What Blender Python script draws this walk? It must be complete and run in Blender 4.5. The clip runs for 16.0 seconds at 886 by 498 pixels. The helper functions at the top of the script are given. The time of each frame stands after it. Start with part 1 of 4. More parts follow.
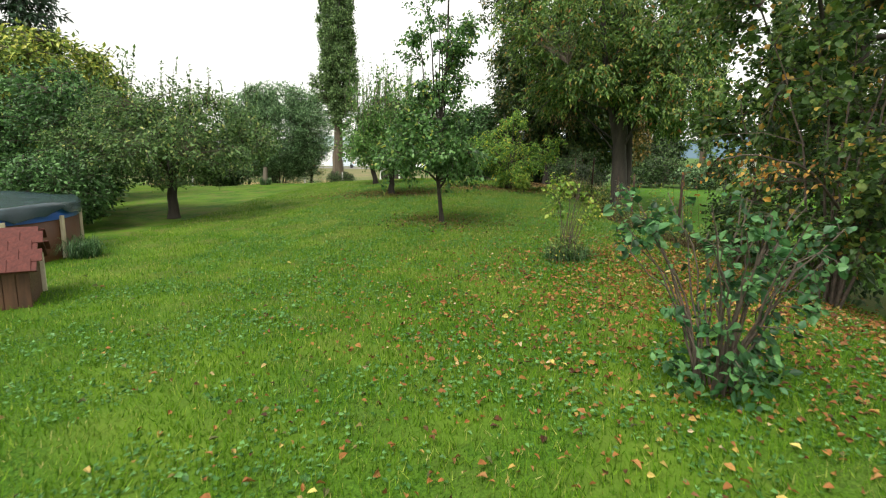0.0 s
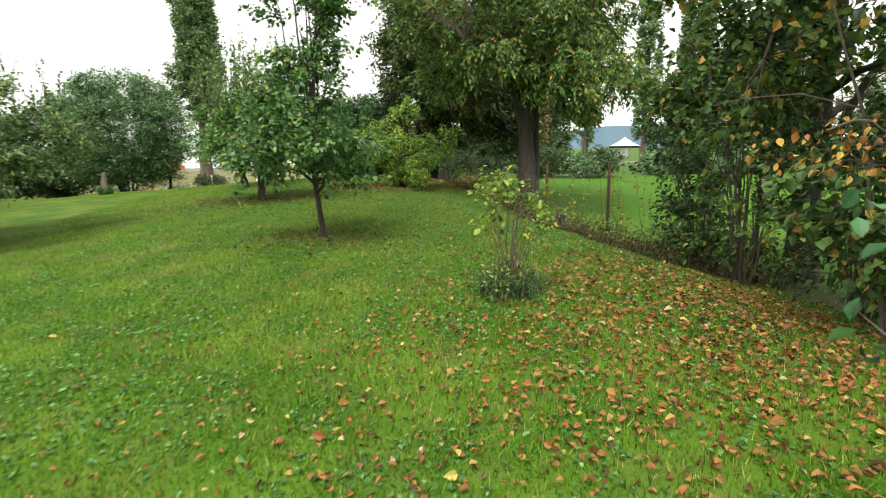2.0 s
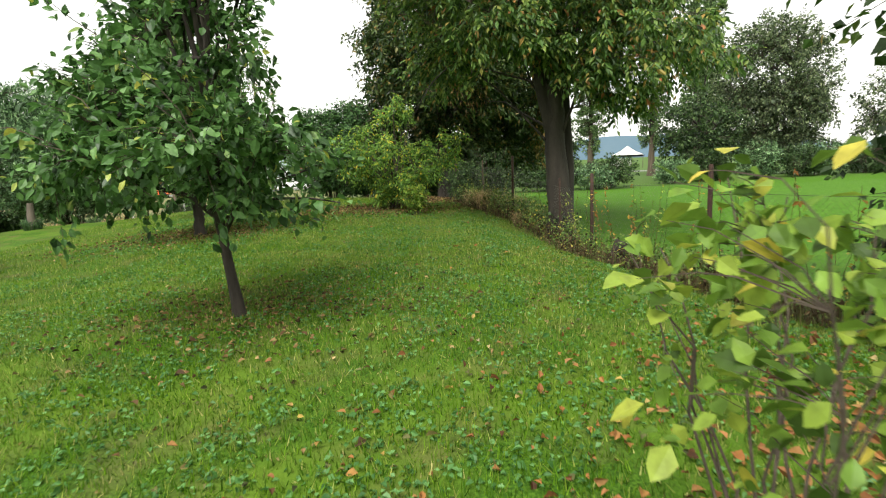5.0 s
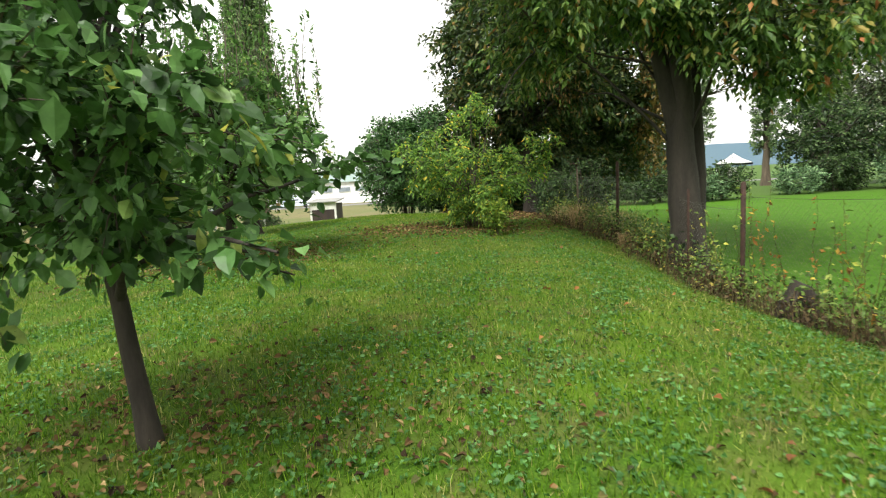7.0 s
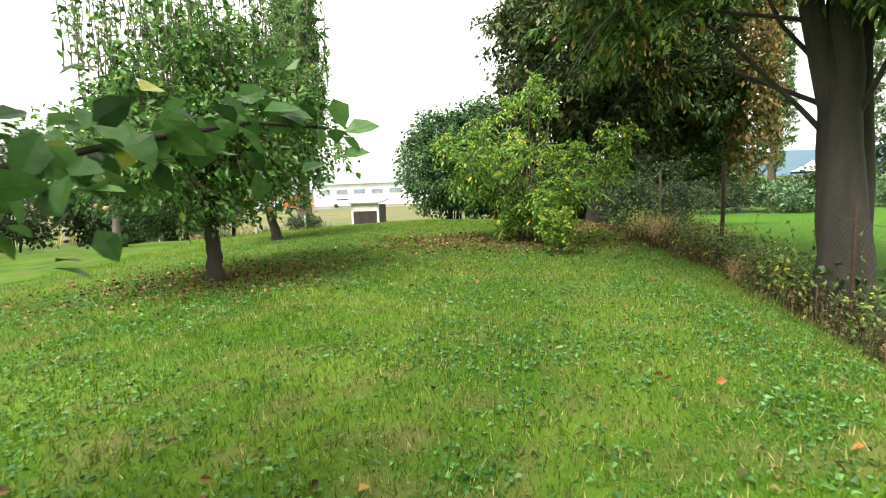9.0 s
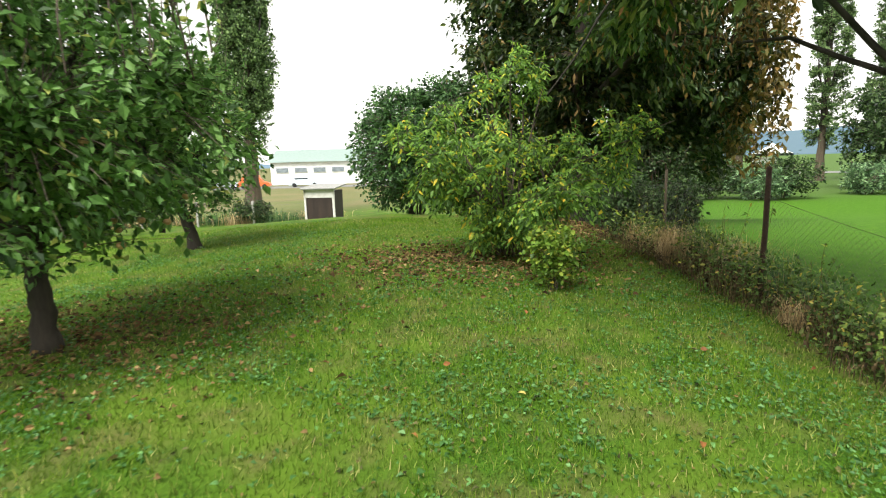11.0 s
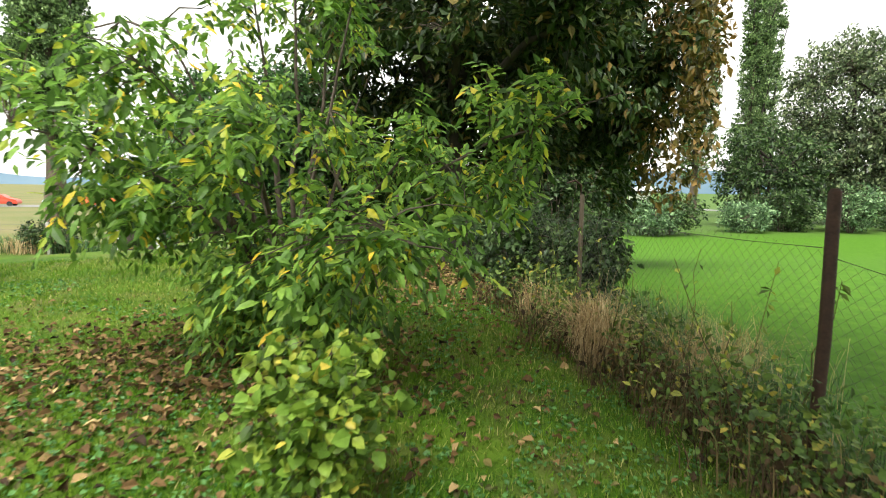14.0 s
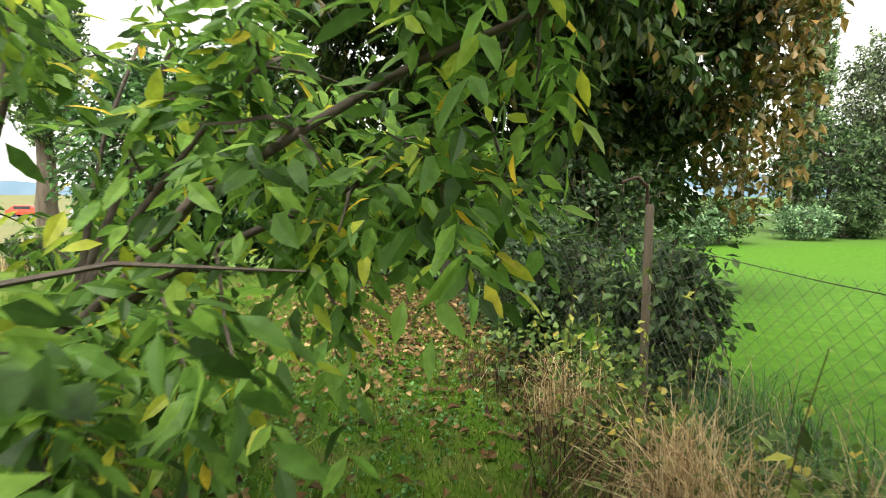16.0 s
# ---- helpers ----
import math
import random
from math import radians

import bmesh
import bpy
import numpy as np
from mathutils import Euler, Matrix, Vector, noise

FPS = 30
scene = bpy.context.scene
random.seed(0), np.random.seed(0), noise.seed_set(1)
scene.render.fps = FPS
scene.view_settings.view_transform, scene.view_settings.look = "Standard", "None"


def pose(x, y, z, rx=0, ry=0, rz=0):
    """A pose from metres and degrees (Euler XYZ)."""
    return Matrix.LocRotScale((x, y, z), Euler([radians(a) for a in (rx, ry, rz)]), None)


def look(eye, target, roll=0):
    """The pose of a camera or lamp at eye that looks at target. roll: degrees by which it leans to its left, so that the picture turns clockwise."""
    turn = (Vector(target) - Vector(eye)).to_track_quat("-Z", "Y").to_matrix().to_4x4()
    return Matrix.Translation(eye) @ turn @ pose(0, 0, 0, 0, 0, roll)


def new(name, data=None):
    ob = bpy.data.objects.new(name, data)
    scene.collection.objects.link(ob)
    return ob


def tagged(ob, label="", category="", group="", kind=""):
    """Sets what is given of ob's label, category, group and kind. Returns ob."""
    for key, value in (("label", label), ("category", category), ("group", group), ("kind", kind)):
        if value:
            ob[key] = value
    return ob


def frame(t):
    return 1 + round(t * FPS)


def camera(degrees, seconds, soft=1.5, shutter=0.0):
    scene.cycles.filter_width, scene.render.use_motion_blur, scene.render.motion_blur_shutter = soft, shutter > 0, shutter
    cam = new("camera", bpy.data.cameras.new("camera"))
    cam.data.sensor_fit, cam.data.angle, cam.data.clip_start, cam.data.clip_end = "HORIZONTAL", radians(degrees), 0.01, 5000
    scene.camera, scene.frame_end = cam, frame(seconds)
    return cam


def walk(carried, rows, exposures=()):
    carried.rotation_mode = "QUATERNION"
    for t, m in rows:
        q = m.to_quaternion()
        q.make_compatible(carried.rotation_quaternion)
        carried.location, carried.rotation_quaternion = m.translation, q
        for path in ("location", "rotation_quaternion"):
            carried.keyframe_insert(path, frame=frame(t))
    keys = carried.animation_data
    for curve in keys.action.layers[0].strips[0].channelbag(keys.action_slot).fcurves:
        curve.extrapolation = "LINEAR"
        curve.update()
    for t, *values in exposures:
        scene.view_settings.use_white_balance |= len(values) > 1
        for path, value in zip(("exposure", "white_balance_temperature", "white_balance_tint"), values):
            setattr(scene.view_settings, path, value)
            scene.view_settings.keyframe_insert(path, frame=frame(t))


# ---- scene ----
cam = camera(79.0, 16.0, soft=1.1, shutter=0.25)
PATH = [
    (0, (0.357, 0.083, 1.569), (0.296, 2.05, 1.213), 1.1),
    (0.5, (0.35, 0.774, 1.553), (0.301, 2.741, 1.193), 1.1),
    (1, (0.294, 1.437, 1.551), (0.312, 3.403, 1.182), 0.85),
    (1.5, (0.344, 2.155, 1.517), (0.505, 4.113, 1.14), 0.2),
    (2, (0.42, 2.89, 1.471), (0.75, 4.828, 1.103), -0.6),
    (2.5, (0.533, 3.466, 1.477), (1.019, 5.373, 1.119), -1.15),
    (3, (0.591, 4.031, 1.53), (1.053, 5.945, 1.181), -1.4),
    (3.5, (0.692, 4.743, 1.496), (1.115, 6.668, 1.155), -1.7),
    (4, (0.824, 5.47, 1.448), (1.21, 7.404, 1.118), -1.65),
    (4.2, (0.86, 5.829, 1.373), (1.234, 7.766, 1.043), -1.75),
    (6.3, (1.309, 8.495, 1.257), (1.509, 10.467, 0.991), -4.0),
    (6.5, (1.352, 8.778, 1.243), (1.502, 10.755, 0.978), -3.7),
    (7, (1.464, 9.473, 1.246), (1.484, 11.457, 0.998), -3.3),
    (7.5, (1.53, 9.991, 1.291), (1.406, 11.972, 1.045), -2.9),
    (8, (1.595, 10.706, 1.25), (1.448, 12.686, 1.007), -2.5),
    (8.5, (1.626, 11.353, 1.218), (1.465, 13.334, 0.987), -2.2),
    (8.7, (1.612, 11.595, 1.206), (1.444, 13.574, 0.979), -2.1),
    (10.8, (1.511, 14.006, 1.627), (1.436, 15.979, 1.308), -1.4),
    (11, (1.516, 14.304, 1.618), (1.478, 16.278, 1.298), -1.5),
    (11.5, (1.569, 15.085, 1.567), (1.627, 17.059, 1.25), -1.8),
    (12, (1.771, 15.781, 1.532), (1.92, 17.751, 1.223), -2.0),
    (12.5, (1.926, 16.453, 1.506), (2.127, 18.42, 1.203), -1.75),
    (13, (2.213, 17.14, 1.462), (2.484, 19.101, 1.179), -1.3),
    (13.5, (2.534, 17.829, 1.466), (2.846, 19.785, 1.188), -0.2),
    (14, (2.825, 18.518, 1.432), (3.177, 20.474, 1.208), 0.85),
    (14.5, (3.167, 19.188, 1.43), (3.468, 21.155, 1.23), 1.1),
    (15, (3.387, 19.818, 1.413), (3.643, 21.795, 1.25), 0.8),
    (15.5, (3.613, 20.437, 1.426), (3.861, 22.413, 1.239), 0.5),
    (16, (3.773, 21.036, 1.437), (4.009, 23.012, 1.235), 0.2),
]
walk(cam, [(t, look(eye, target, roll)) for t, eye, target, roll in PATH],
     [(0, 0.85), (2, 1.02), (3.5, 1.2), (4.2, 1.1), (6.4, 0.9), (7, 1.1), (8.5, 1.55), (11, 1.14), (12.5, 1.36), (13.5, 1.33), (14.5, 1.55), (16, 1.65)])

# ---- light ----
world = bpy.data.worlds.new("overcast_sky")
scene.world = world
world.use_nodes = True
wn = world.node_tree.nodes
wl = world.node_tree.links
sky = wn.new("ShaderNodeTexSky")
sky.sky_type = "NISHITA"
sky.sun_disc = False
sky.sun_elevation, sky.sun_rotation = radians(57), radians(208)
sky.air_density, sky.dust_density = 1.0, 3.0
veil = wn.new("ShaderNodeMix")
veil.data_type = "RGBA"
veil.inputs["Factor"].default_value = 0.88
veil.inputs["B"].default_value = (9.8, 9.7, 9.0, 1)
wl.new(sky.outputs["Color"], veil.inputs["A"])
wl.new(veil.outputs["Result"], wn["Background"].inputs["Color"])
wn["Background"].inputs["Strength"].default_value = 0.08
sun = new("sun", bpy.data.lights.new("sun", "SUN"))
sun.data.energy, sun.data.angle, sun.data.color = 3.0, radians(35), (1.0, 0.97, 0.93)
sun.matrix_world = look((-7, -13, 23), (0, 0, 0))

# ---- helpers of this scene ----
rng = np.random.default_rng(7)


def ss(a, b, v):
    t = np.clip((np.asarray(v, float) - a) / (b - a), 0, 1)
    return t * t * (3 - 2 * t)


def height(x, y):
    """The lie of the land: a level lawn that falls off to the field, to the left and to the back."""
    x, y = np.asarray(x, float), np.asarray(y, float)
    right = (0.5 * ss(3.4, 5.8, x) + 0.5 * ss(6, 22, x)) * (1 - 0.8 * ss(17, 21.5, y))
    left = 0.1 * ss(-4.5, -9, x) + 0.3 * ss(-9, -14, x) + 0.36 * ss(0, -9, x) * ss(8.5, 13, y)
    back = 1.1 * ss(27, 41, y)
    bumps = 0.012 * np.sin(2.1 * x + 0.7 * y) * np.sin(1.7 * y - 0.6 * x) + 0.008 * np.sin(5.3 * x) * np.sin(4.7 * y + 1)
    cross = 0.038 * (np.clip(x, 0, 8) - (1.5 + 0.33 * (np.clip(y, 10, 30) - 14))) * ss(13, 17, y) * (1 - ss(32, 45, y))
    cross -= 0.04 * (np.clip(x, -9, 5) - (0.3 + 0.12 * y)) * (1 - ss(8.5, 13, y))
    return -np.minimum(right + left + back, 1.5) - cross + bumps


def hz(x, y):
    return float(height(x, y))


def mesh_of(name, verts, faces, smooth=False):
    """A mesh from arrays: verts (n, 3), faces (m, 3) or (m, 4)."""
    me = bpy.data.meshes.new(name)
    verts, faces = np.asarray(verts, np.float32), np.asarray(faces, np.int32)
    k = faces.shape[1]
    me.vertices.add(len(verts))
    me.vertices.foreach_set("co", verts.ravel())
    me.loops.add(faces.size)
    me.loops.foreach_set("vertex_index", faces.ravel())
    me.polygons.add(len(faces))
    me.polygons.foreach_set("loop_start", np.arange(0, faces.size, k, dtype=np.int32))
    me.polygons.foreach_set("loop_total", np.full(len(faces), k, np.int32))
    me.polygons.foreach_set("use_smooth", np.full(len(faces), smooth))
    me.update(calc_edges=True)
    return me


def joined(pieces):
    """Joins (verts, faces) arrays of one face size."""
    vs, fs, n = [], [], 0
    for v, f in pieces:
        vs.append(v)
        fs.append(np.asarray(f) + n)
        n += len(v)
    return np.concatenate(vs), np.concatenate(fs)


def solid(name, data, material, parent=None, label="", smooth=False):
    """Links arrays, a bmesh or a mesh as one mesh object."""
    if isinstance(data, tuple):
        data = mesh_of(name, *data, smooth=smooth)
    elif isinstance(data, bmesh.types.BMesh):
        bm, data = data, bpy.data.meshes.new(name)
        bm.to_mesh(data)
        bm.free()
        if smooth:
            data.polygons.foreach_set("use_smooth", np.full(len(data.polygons), True))
    ob = new(name, data)
    if material:
        ob.data.materials.append(material)
    if parent:
        ob.parent = parent
    if label:
        ob["label"] = label
    return ob


part = solid


def thing(name, place, label, category, group="", kind=""):
    ob = new(name)
    ob.location = place
    ob.empty_display_size = 0.2
    return tagged(ob, label, category, group, kind)


def tube(points, radii, sides=6):
    """A tapered tube along a line of points, as quads."""
    p = np.asarray(points, float)
    r = np.asarray(radii, float)
    d = np.gradient(p, axis=0)
    d /= np.linalg.norm(d, axis=1)[:, None] + 1e-9
    ref = np.where(np.abs(d[:, 2:3]) > 0.9, np.array([[1.0, 0, 0]]), np.array([[0, 0, 1.0]]))
    u = np.cross(d, ref)
    u /= np.linalg.norm(u, axis=1)[:, None] + 1e-9
    v = np.cross(d, u)
    a = np.arange(sides) * 2 * np.pi / sides
    ring = p[:, None] + r[:, None, None] * (np.cos(a)[None, :, None] * u[:, None] + np.sin(a)[None, :, None] * v[:, None])
    n = len(p)
    i, j = np.meshgrid(np.arange(n - 1), np.arange(sides), indexing="ij")
    q = np.stack([i * sides + j, i * sides + (j + 1) % sides, (i + 1) * sides + (j + 1) % sides, (i + 1) * sides + j], -1)
    return ring.reshape(-1, 3), q.reshape(-1, 4)


def curve_points(a, b, sag, n=6, wobble=0.0):
    """A bent line from a to b; sag lifts or lowers its middle."""
    a, b = np.asarray(a, float), np.asarray(b, float)
    t = np.linspace(0, 1, n)[:, None]
    p = a + (b - a) * t
    p[:, 2] += (4 * t * (1 - t))[:, 0] * sag
    if wobble:
        w = rng.normal(0, wobble, (n, 3))
        w[0] = w[-1] = 0
        p += w
    return p


def box(size, at=(0, 0, 0), bevel=0.0, turn=0.0):
    bm = bmesh.new()
    bmesh.ops.create_cube(bm, size=1)
    bmesh.ops.scale(bm, vec=size, verts=bm.verts)
    if bevel:
        bmesh.ops.bevel(bm, geom=bm.edges[:], offset=bevel, segments=2, affect="EDGES", profile=0.5)
    bmesh.ops.transform(bm, matrix=pose(*at, 0, 0, turn), verts=bm.verts)
    return bm


def unit(v):
    return v / (np.linalg.norm(v, axis=-1, keepdims=True) + 1e-9)


def leaves(places, along, length, width, fold=0.25, droop=0.0, spread=0.35, full=False):
    """Leaves as folded blades: at each place one that points along the given way."""
    n = len(places)
    p = np.asarray(places, float)
    d = unit(np.asarray(along, float) + np.array([0, 0, -droop]))
    size = length * np.exp(rng.normal(0, spread * 0.6, n))[:, None]
    up = unit(rng.normal(0, 0.55, (n, 3)) + np.array([0, 0, 1.0]))
    s = unit(np.cross(d, up))
    up = np.cross(s, d)
    w = size * (width / length) * 0.5
    if not full:
        v = np.stack([p, p + d * size * 0.45 + s * w + up * w * fold, p + d * size - up * size * 0.12, p + d * size * 0.45 - s * w + up * w * fold], 1)
        f = np.arange(n)[:, None, None] * 4 + np.array([[[0, 1, 2], [0, 2, 3]]])
        return v.reshape(-1, 3), f.reshape(-1, 3)
    bend = rng.uniform(0.02, 0.25, n)[:, None]
    mid1 = p + d * size * 0.35
    mid2 = p + d * size * 0.7 - up * size * bend * 0.4
    tip = p + d * size - up * size * bend
    v = np.stack([p, mid1 + s * w + up * w * fold, mid1 - s * w + up * w * fold, mid2 + s * w * 0.75 + up * w * fold * 0.6, mid2 - s * w * 0.75 + up * w * fold * 0.6, tip, mid1, mid2], 1)
    t = np.array([[[0, 1, 6], [0, 6, 2], [1, 3, 7], [1, 7, 6], [6, 7, 4], [6, 4, 2], [3, 5, 7], [7, 5, 4]]])
    f = np.arange(n)[:, None, None] * 8 + t
    return v.reshape(-1, 3), f.reshape(-1, 3)


def blades(x, y, length, width, lean=0.5, base=None):
    """Grass blades standing on the ground, one triangle each."""
    n = len(x)
    z = height(x, y) - 0.005 if base is None else base
    a = rng.uniform(0, 2 * np.pi, n)
    h = length * rng.uniform(0.5, 1.25, n)
    k = rng.uniform(0, lean, n)
    b = rng.uniform(0, 2 * np.pi, n)
    p = np.stack([x, y, z], 1)
    s = np.stack([np.cos(a), np.sin(a), 0 * a], 1) * (width * 0.5)
    tip = p + np.stack([np.cos(b) * np.sin(k), np.sin(b) * np.sin(k), np.cos(k)], 1) * h[:, None]
    v = np.stack([p - s, p + s, tip], 1).reshape(-1, 3)
    return v, np.arange(3 * n).reshape(-1, 3)


def arcs(x, y, length, width, lean=1.0, z=None):
    """Long bent grass blades: three joints each."""
    n = len(x)
    z0 = height(x, y) - 0.01 if z is None else z
    b = rng.uniform(0, 2 * np.pi, n)
    h = length * rng.uniform(0.5, 1.2, n)
    k = rng.uniform(0.1, lean, n)
    out = np.stack([np.cos(b), np.sin(b), 0 * b], 1)
    s = np.stack([-np.sin(b), np.cos(b), 0 * b], 1) * width * 0.5
    p = np.stack([x, y, z0], 1)
    upz = np.array([0, 0, 1.0])
    p1 = p + (out * (k * 0.25)[:, None] + upz * 0.5) * h[:, None]
    p2 = p + (out * (k * 0.7)[:, None] + upz * (0.75 - 0.25 * k)[:, None]) * h[:, None]
    p3 = p + (out * k[:, None] + upz * (0.85 - 0.75 * k)[:, None]) * h[:, None]
    v = np.stack([p - s, p + s, p1 - s, p1 + s, p2 - s * 0.7, p2 + s * 0.7, p3], 1)
    t = np.array([[[0, 1, 3], [0, 3, 2], [2, 3, 5], [2, 5, 4], [4, 5, 6]]])
    f = np.arange(n)[:, None, None] * 7 + t
    return v.reshape(-1, 3), f.reshape(-1, 3)


# ---- materials ----
def ramp(nodes, stops):
    r = nodes.new("ShaderNodeValToRGB")
    els = r.color_ramp.elements
    while len(els) < len(stops):
        els.new(0.5)
    for e, (at, c) in zip(els, stops):
        e.position, e.color = at, (*c, 1)
    return r


def material(name):
    m = bpy.data.materials.new(name)
    m.use_nodes = True
    return m, m.node_tree.nodes, m.node_tree.links, m.node_tree.nodes["Principled BSDF"]


def leaf_material(name, stops, through_light=0.34, rough=0.48, gloss=0.32, light=1.5, low=0.35, single=False):
    """Leaves: each its own shade, blotched, with light that passes through."""
    m, n, l, b = material(name)
    geo = n.new("ShaderNodeNewGeometry")
    stops = [(a, tuple(v * (low if i == 0 else 1.3 if i == len(stops) - 1 else 0.95) for v in c)) for i, (a, c) in enumerate(stops)]
    r = ramp(n, stops)
    info = n.new("ShaderNodeObjectInfo")
    l.new(info.outputs["Random"] if single else geo.outputs["Random Per Island"], r.inputs["Fac"])
    tex = n.new("ShaderNodeTexNoise")
    tex.inputs["Scale"].default_value = 35
    coord = n.new("ShaderNodeNewGeometry")
    l.new(coord.outputs["Position"], tex.inputs["Vector"])
    hsv = n.new("ShaderNodeHueSaturation")
    rr = n.new("ShaderNodeMapRange")
    rr.inputs["To Min"].default_value, rr.inputs["To Max"].default_value = 0.5 * light, 1.3 * light
    l.new(tex.outputs["Fac"], rr.inputs["Value"])
    l.new(rr.outputs["Result"], hsv.inputs["Value"])
    l.new(r.outputs["Color"], hsv.inputs["Color"])
    l.new(hsv.outputs["Color"], b.inputs["Base Color"])
    b.inputs["Roughness"].default_value = rough
    b.inputs["Specular IOR Level"].default_value = gloss
    tr = n.new("ShaderNodeBsdfTranslucent")
    l.new(hsv.outputs["Color"], tr.inputs["Color"])
    mix = n.new("ShaderNodeMixShader")
    mix.inputs["Fac"].default_value = through_light
    l.new(b.outputs["BSDF"], mix.inputs[1])
    l.new(tr.outputs["BSDF"], mix.inputs[2])
    l.new(mix.outputs["Shader"], n["Material Output"].inputs["Surface"])
    return m


def rough_material(name, dark, light, scale=8.0, stretch=(1, 1, 1), rough=0.85, bump=0.4, metal=0.0, fine=60.0):
    """Bark, wood, soil, paint: two scales of variation and relief."""
    m, n, l, b = material(name)
    co = n.new("ShaderNodeTexCoord")
    mp = n.new("ShaderNodeMapping")
    mp.inputs["Scale"].default_value = stretch
    l.new(co.outputs["Object"], mp.inputs["Vector"])
    t1, t2 = n.new("ShaderNodeTexNoise"), n.new("ShaderNodeTexNoise")
    t1.inputs["Scale"].default_value, t2.inputs["Scale"].default_value = scale, fine
    t1.inputs["Detail"].default_value = 6
    l.new(mp.outputs["Vector"], t1.inputs["Vector"])
    l.new(mp.outputs["Vector"], t2.inputs["Vector"])
    add = n.new("ShaderNodeMath")
    add.operation = "MULTIPLY_ADD"
    add.inputs[1].default_value = 0.35
    l.new(t2.outputs["Fac"], add.inputs[0])
    l.new(t1.outputs["Fac"], add.inputs[2])
    r = ramp(n, [(0.35, dark), (0.95, light)])
    l.new(add.outputs["Value"], r.inputs["Fac"])
    l.new(r.outputs["Color"], b.inputs["Base Color"])
    b.inputs["Roughness"].default_value, b.inputs["Metallic"].default_value = rough, metal
    bp = n.new("ShaderNodeBump")
    bp.inputs["Strength"].default_value, bp.inputs["Distance"].default_value = bump, 0.02
    l.new(add.outputs["Value"], bp.inputs["Height"])
    l.new(bp.outputs["Normal"], b.inputs["Normal"])
    return m


M_APPLE = leaf_material("apple_leaf", [(0, (0.035, 0.075, 0.022)), (0.5, (0.06, 0.115, 0.033)), (0.9, (0.10, 0.16, 0.05)), (1, (0.16, 0.17, 0.05))], light=1.9)
M_PEAR = leaf_material("pear_leaf", [(0, (0.03, 0.08, 0.02)), (0.5, (0.055, 0.13, 0.03)), (0.95, (0.11, 0.21, 0.06)), (1, (0.25, 0.25, 0.04))], rough=0.42, light=1.6)
M_WALNUT = leaf_material("walnut_leaf", [(0, (0.03, 0.07, 0.016)), (0.55, (0.065, 0.13, 0.026)), (0.9, (0.13, 0.18, 0.034)), (0.97, (0.2, 0.14, 0.03)), (1, (0.2, 0.075, 0.03))], light=1.75)
M_CHESTNUT = leaf_material("chestnut_leaf", [(0, (0.02, 0.048, 0.012)), (0.6, (0.045, 0.09, 0.02)), (0.9, (0.095, 0.125, 0.028)), (1, (0.17, 0.11, 0.03))], 0.2, light=1.15)
M_BUSH = leaf_material("elder_leaf", [(0, (0.05, 0.11, 0.022)), (0.5, (0.085, 0.17, 0.03)), (0.85, (0.15, 0.25, 0.04)), (0.97, (0.30, 0.32, 0.03)), (1, (0.42, 0.28, 0.03))], 0.5, light=2.05)
M_LIME = leaf_material("lime_leaf", [(0, (0.04, 0.06, 0.03)), (0.6, (0.075, 0.11, 0.05)), (1, (0.14, 0.17, 0.08))], light=1.7)
M_HAZEL = leaf_material("hazel_leaf", [(0, (0.03, 0.075, 0.025)), (0.6, (0.05, 0.115, 0.035)), (1, (0.085, 0.165, 0.05))], light=1.6)
M_MAPLE = leaf_material("maple_leaf", [(0, (0.03, 0.075, 0.018)), (0.6, (0.06, 0.125, 0.025)), (0.92, (0.12, 0.17, 0.03)), (1, (0.32, 0.17, 0.03))], light=1.3)
M_CURRANT = leaf_material("currant_leaf", [(0, (0.03, 0.10, 0.03)), (0.6, (0.05, 0.15, 0.05)), (1, (0.09, 0.20, 0.06))], 0.3, light=1.15)
M_YELLOW = leaf_material("yellowing_leaf", [(0, (0.10, 0.2, 0.03)), (0.5, (0.17, 0.3, 0.04)), (0.92, (0.28, 0.36, 0.05)), (1, (0.42, 0.33, 0.05))], 0.4, light=1.25)
M_ORANGE = leaf_material("orange_leaf", [(0, (0.3, 0.13, 0.03)), (0.5, (0.45, 0.2, 0.04)), (1, (0.5, 0.32, 0.06))], 0.4, light=0.9)
M_POPLAR = leaf_material("poplar_leaf", [(0, (0.04, 0.075, 0.03)), (0.6, (0.075, 0.125, 0.045)), (1, (0.13, 0.185, 0.07))], light=2.2)
M_WILLOW = leaf_material("willow_leaf", [(0, (0.045, 0.09, 0.04)), (0.6, (0.08, 0.145, 0.065)), (1, (0.14, 0.21, 0.10))], light=2.0)
M_FIR = leaf_material("spruce_needles", [(0, (0.012, 0.03, 0.016)), (1, (0.03, 0.06, 0.03))], 0.1)
M_GOLD = leaf_material("golden_green_leaf", [(0, (0.07, 0.12, 0.025)), (0.6, (0.14, 0.2, 0.035)), (1, (0.27, 0.26, 0.05))], light=1.8)
M_RUSSET = leaf_material("russet_leaf", [(0, (0.07, 0.075, 0.018)), (0.5, (0.14, 0.115, 0.026)), (1, (0.2, 0.12, 0.035))], 0.25, light=1.2)
M_HEDGE = leaf_material("hedge_leaf", [(0, (0.025, 0.06, 0.02)), (0.6, (0.05, 0.1, 0.03)), (1, (0.1, 0.16, 0.05))], 0.3, light=1.05)
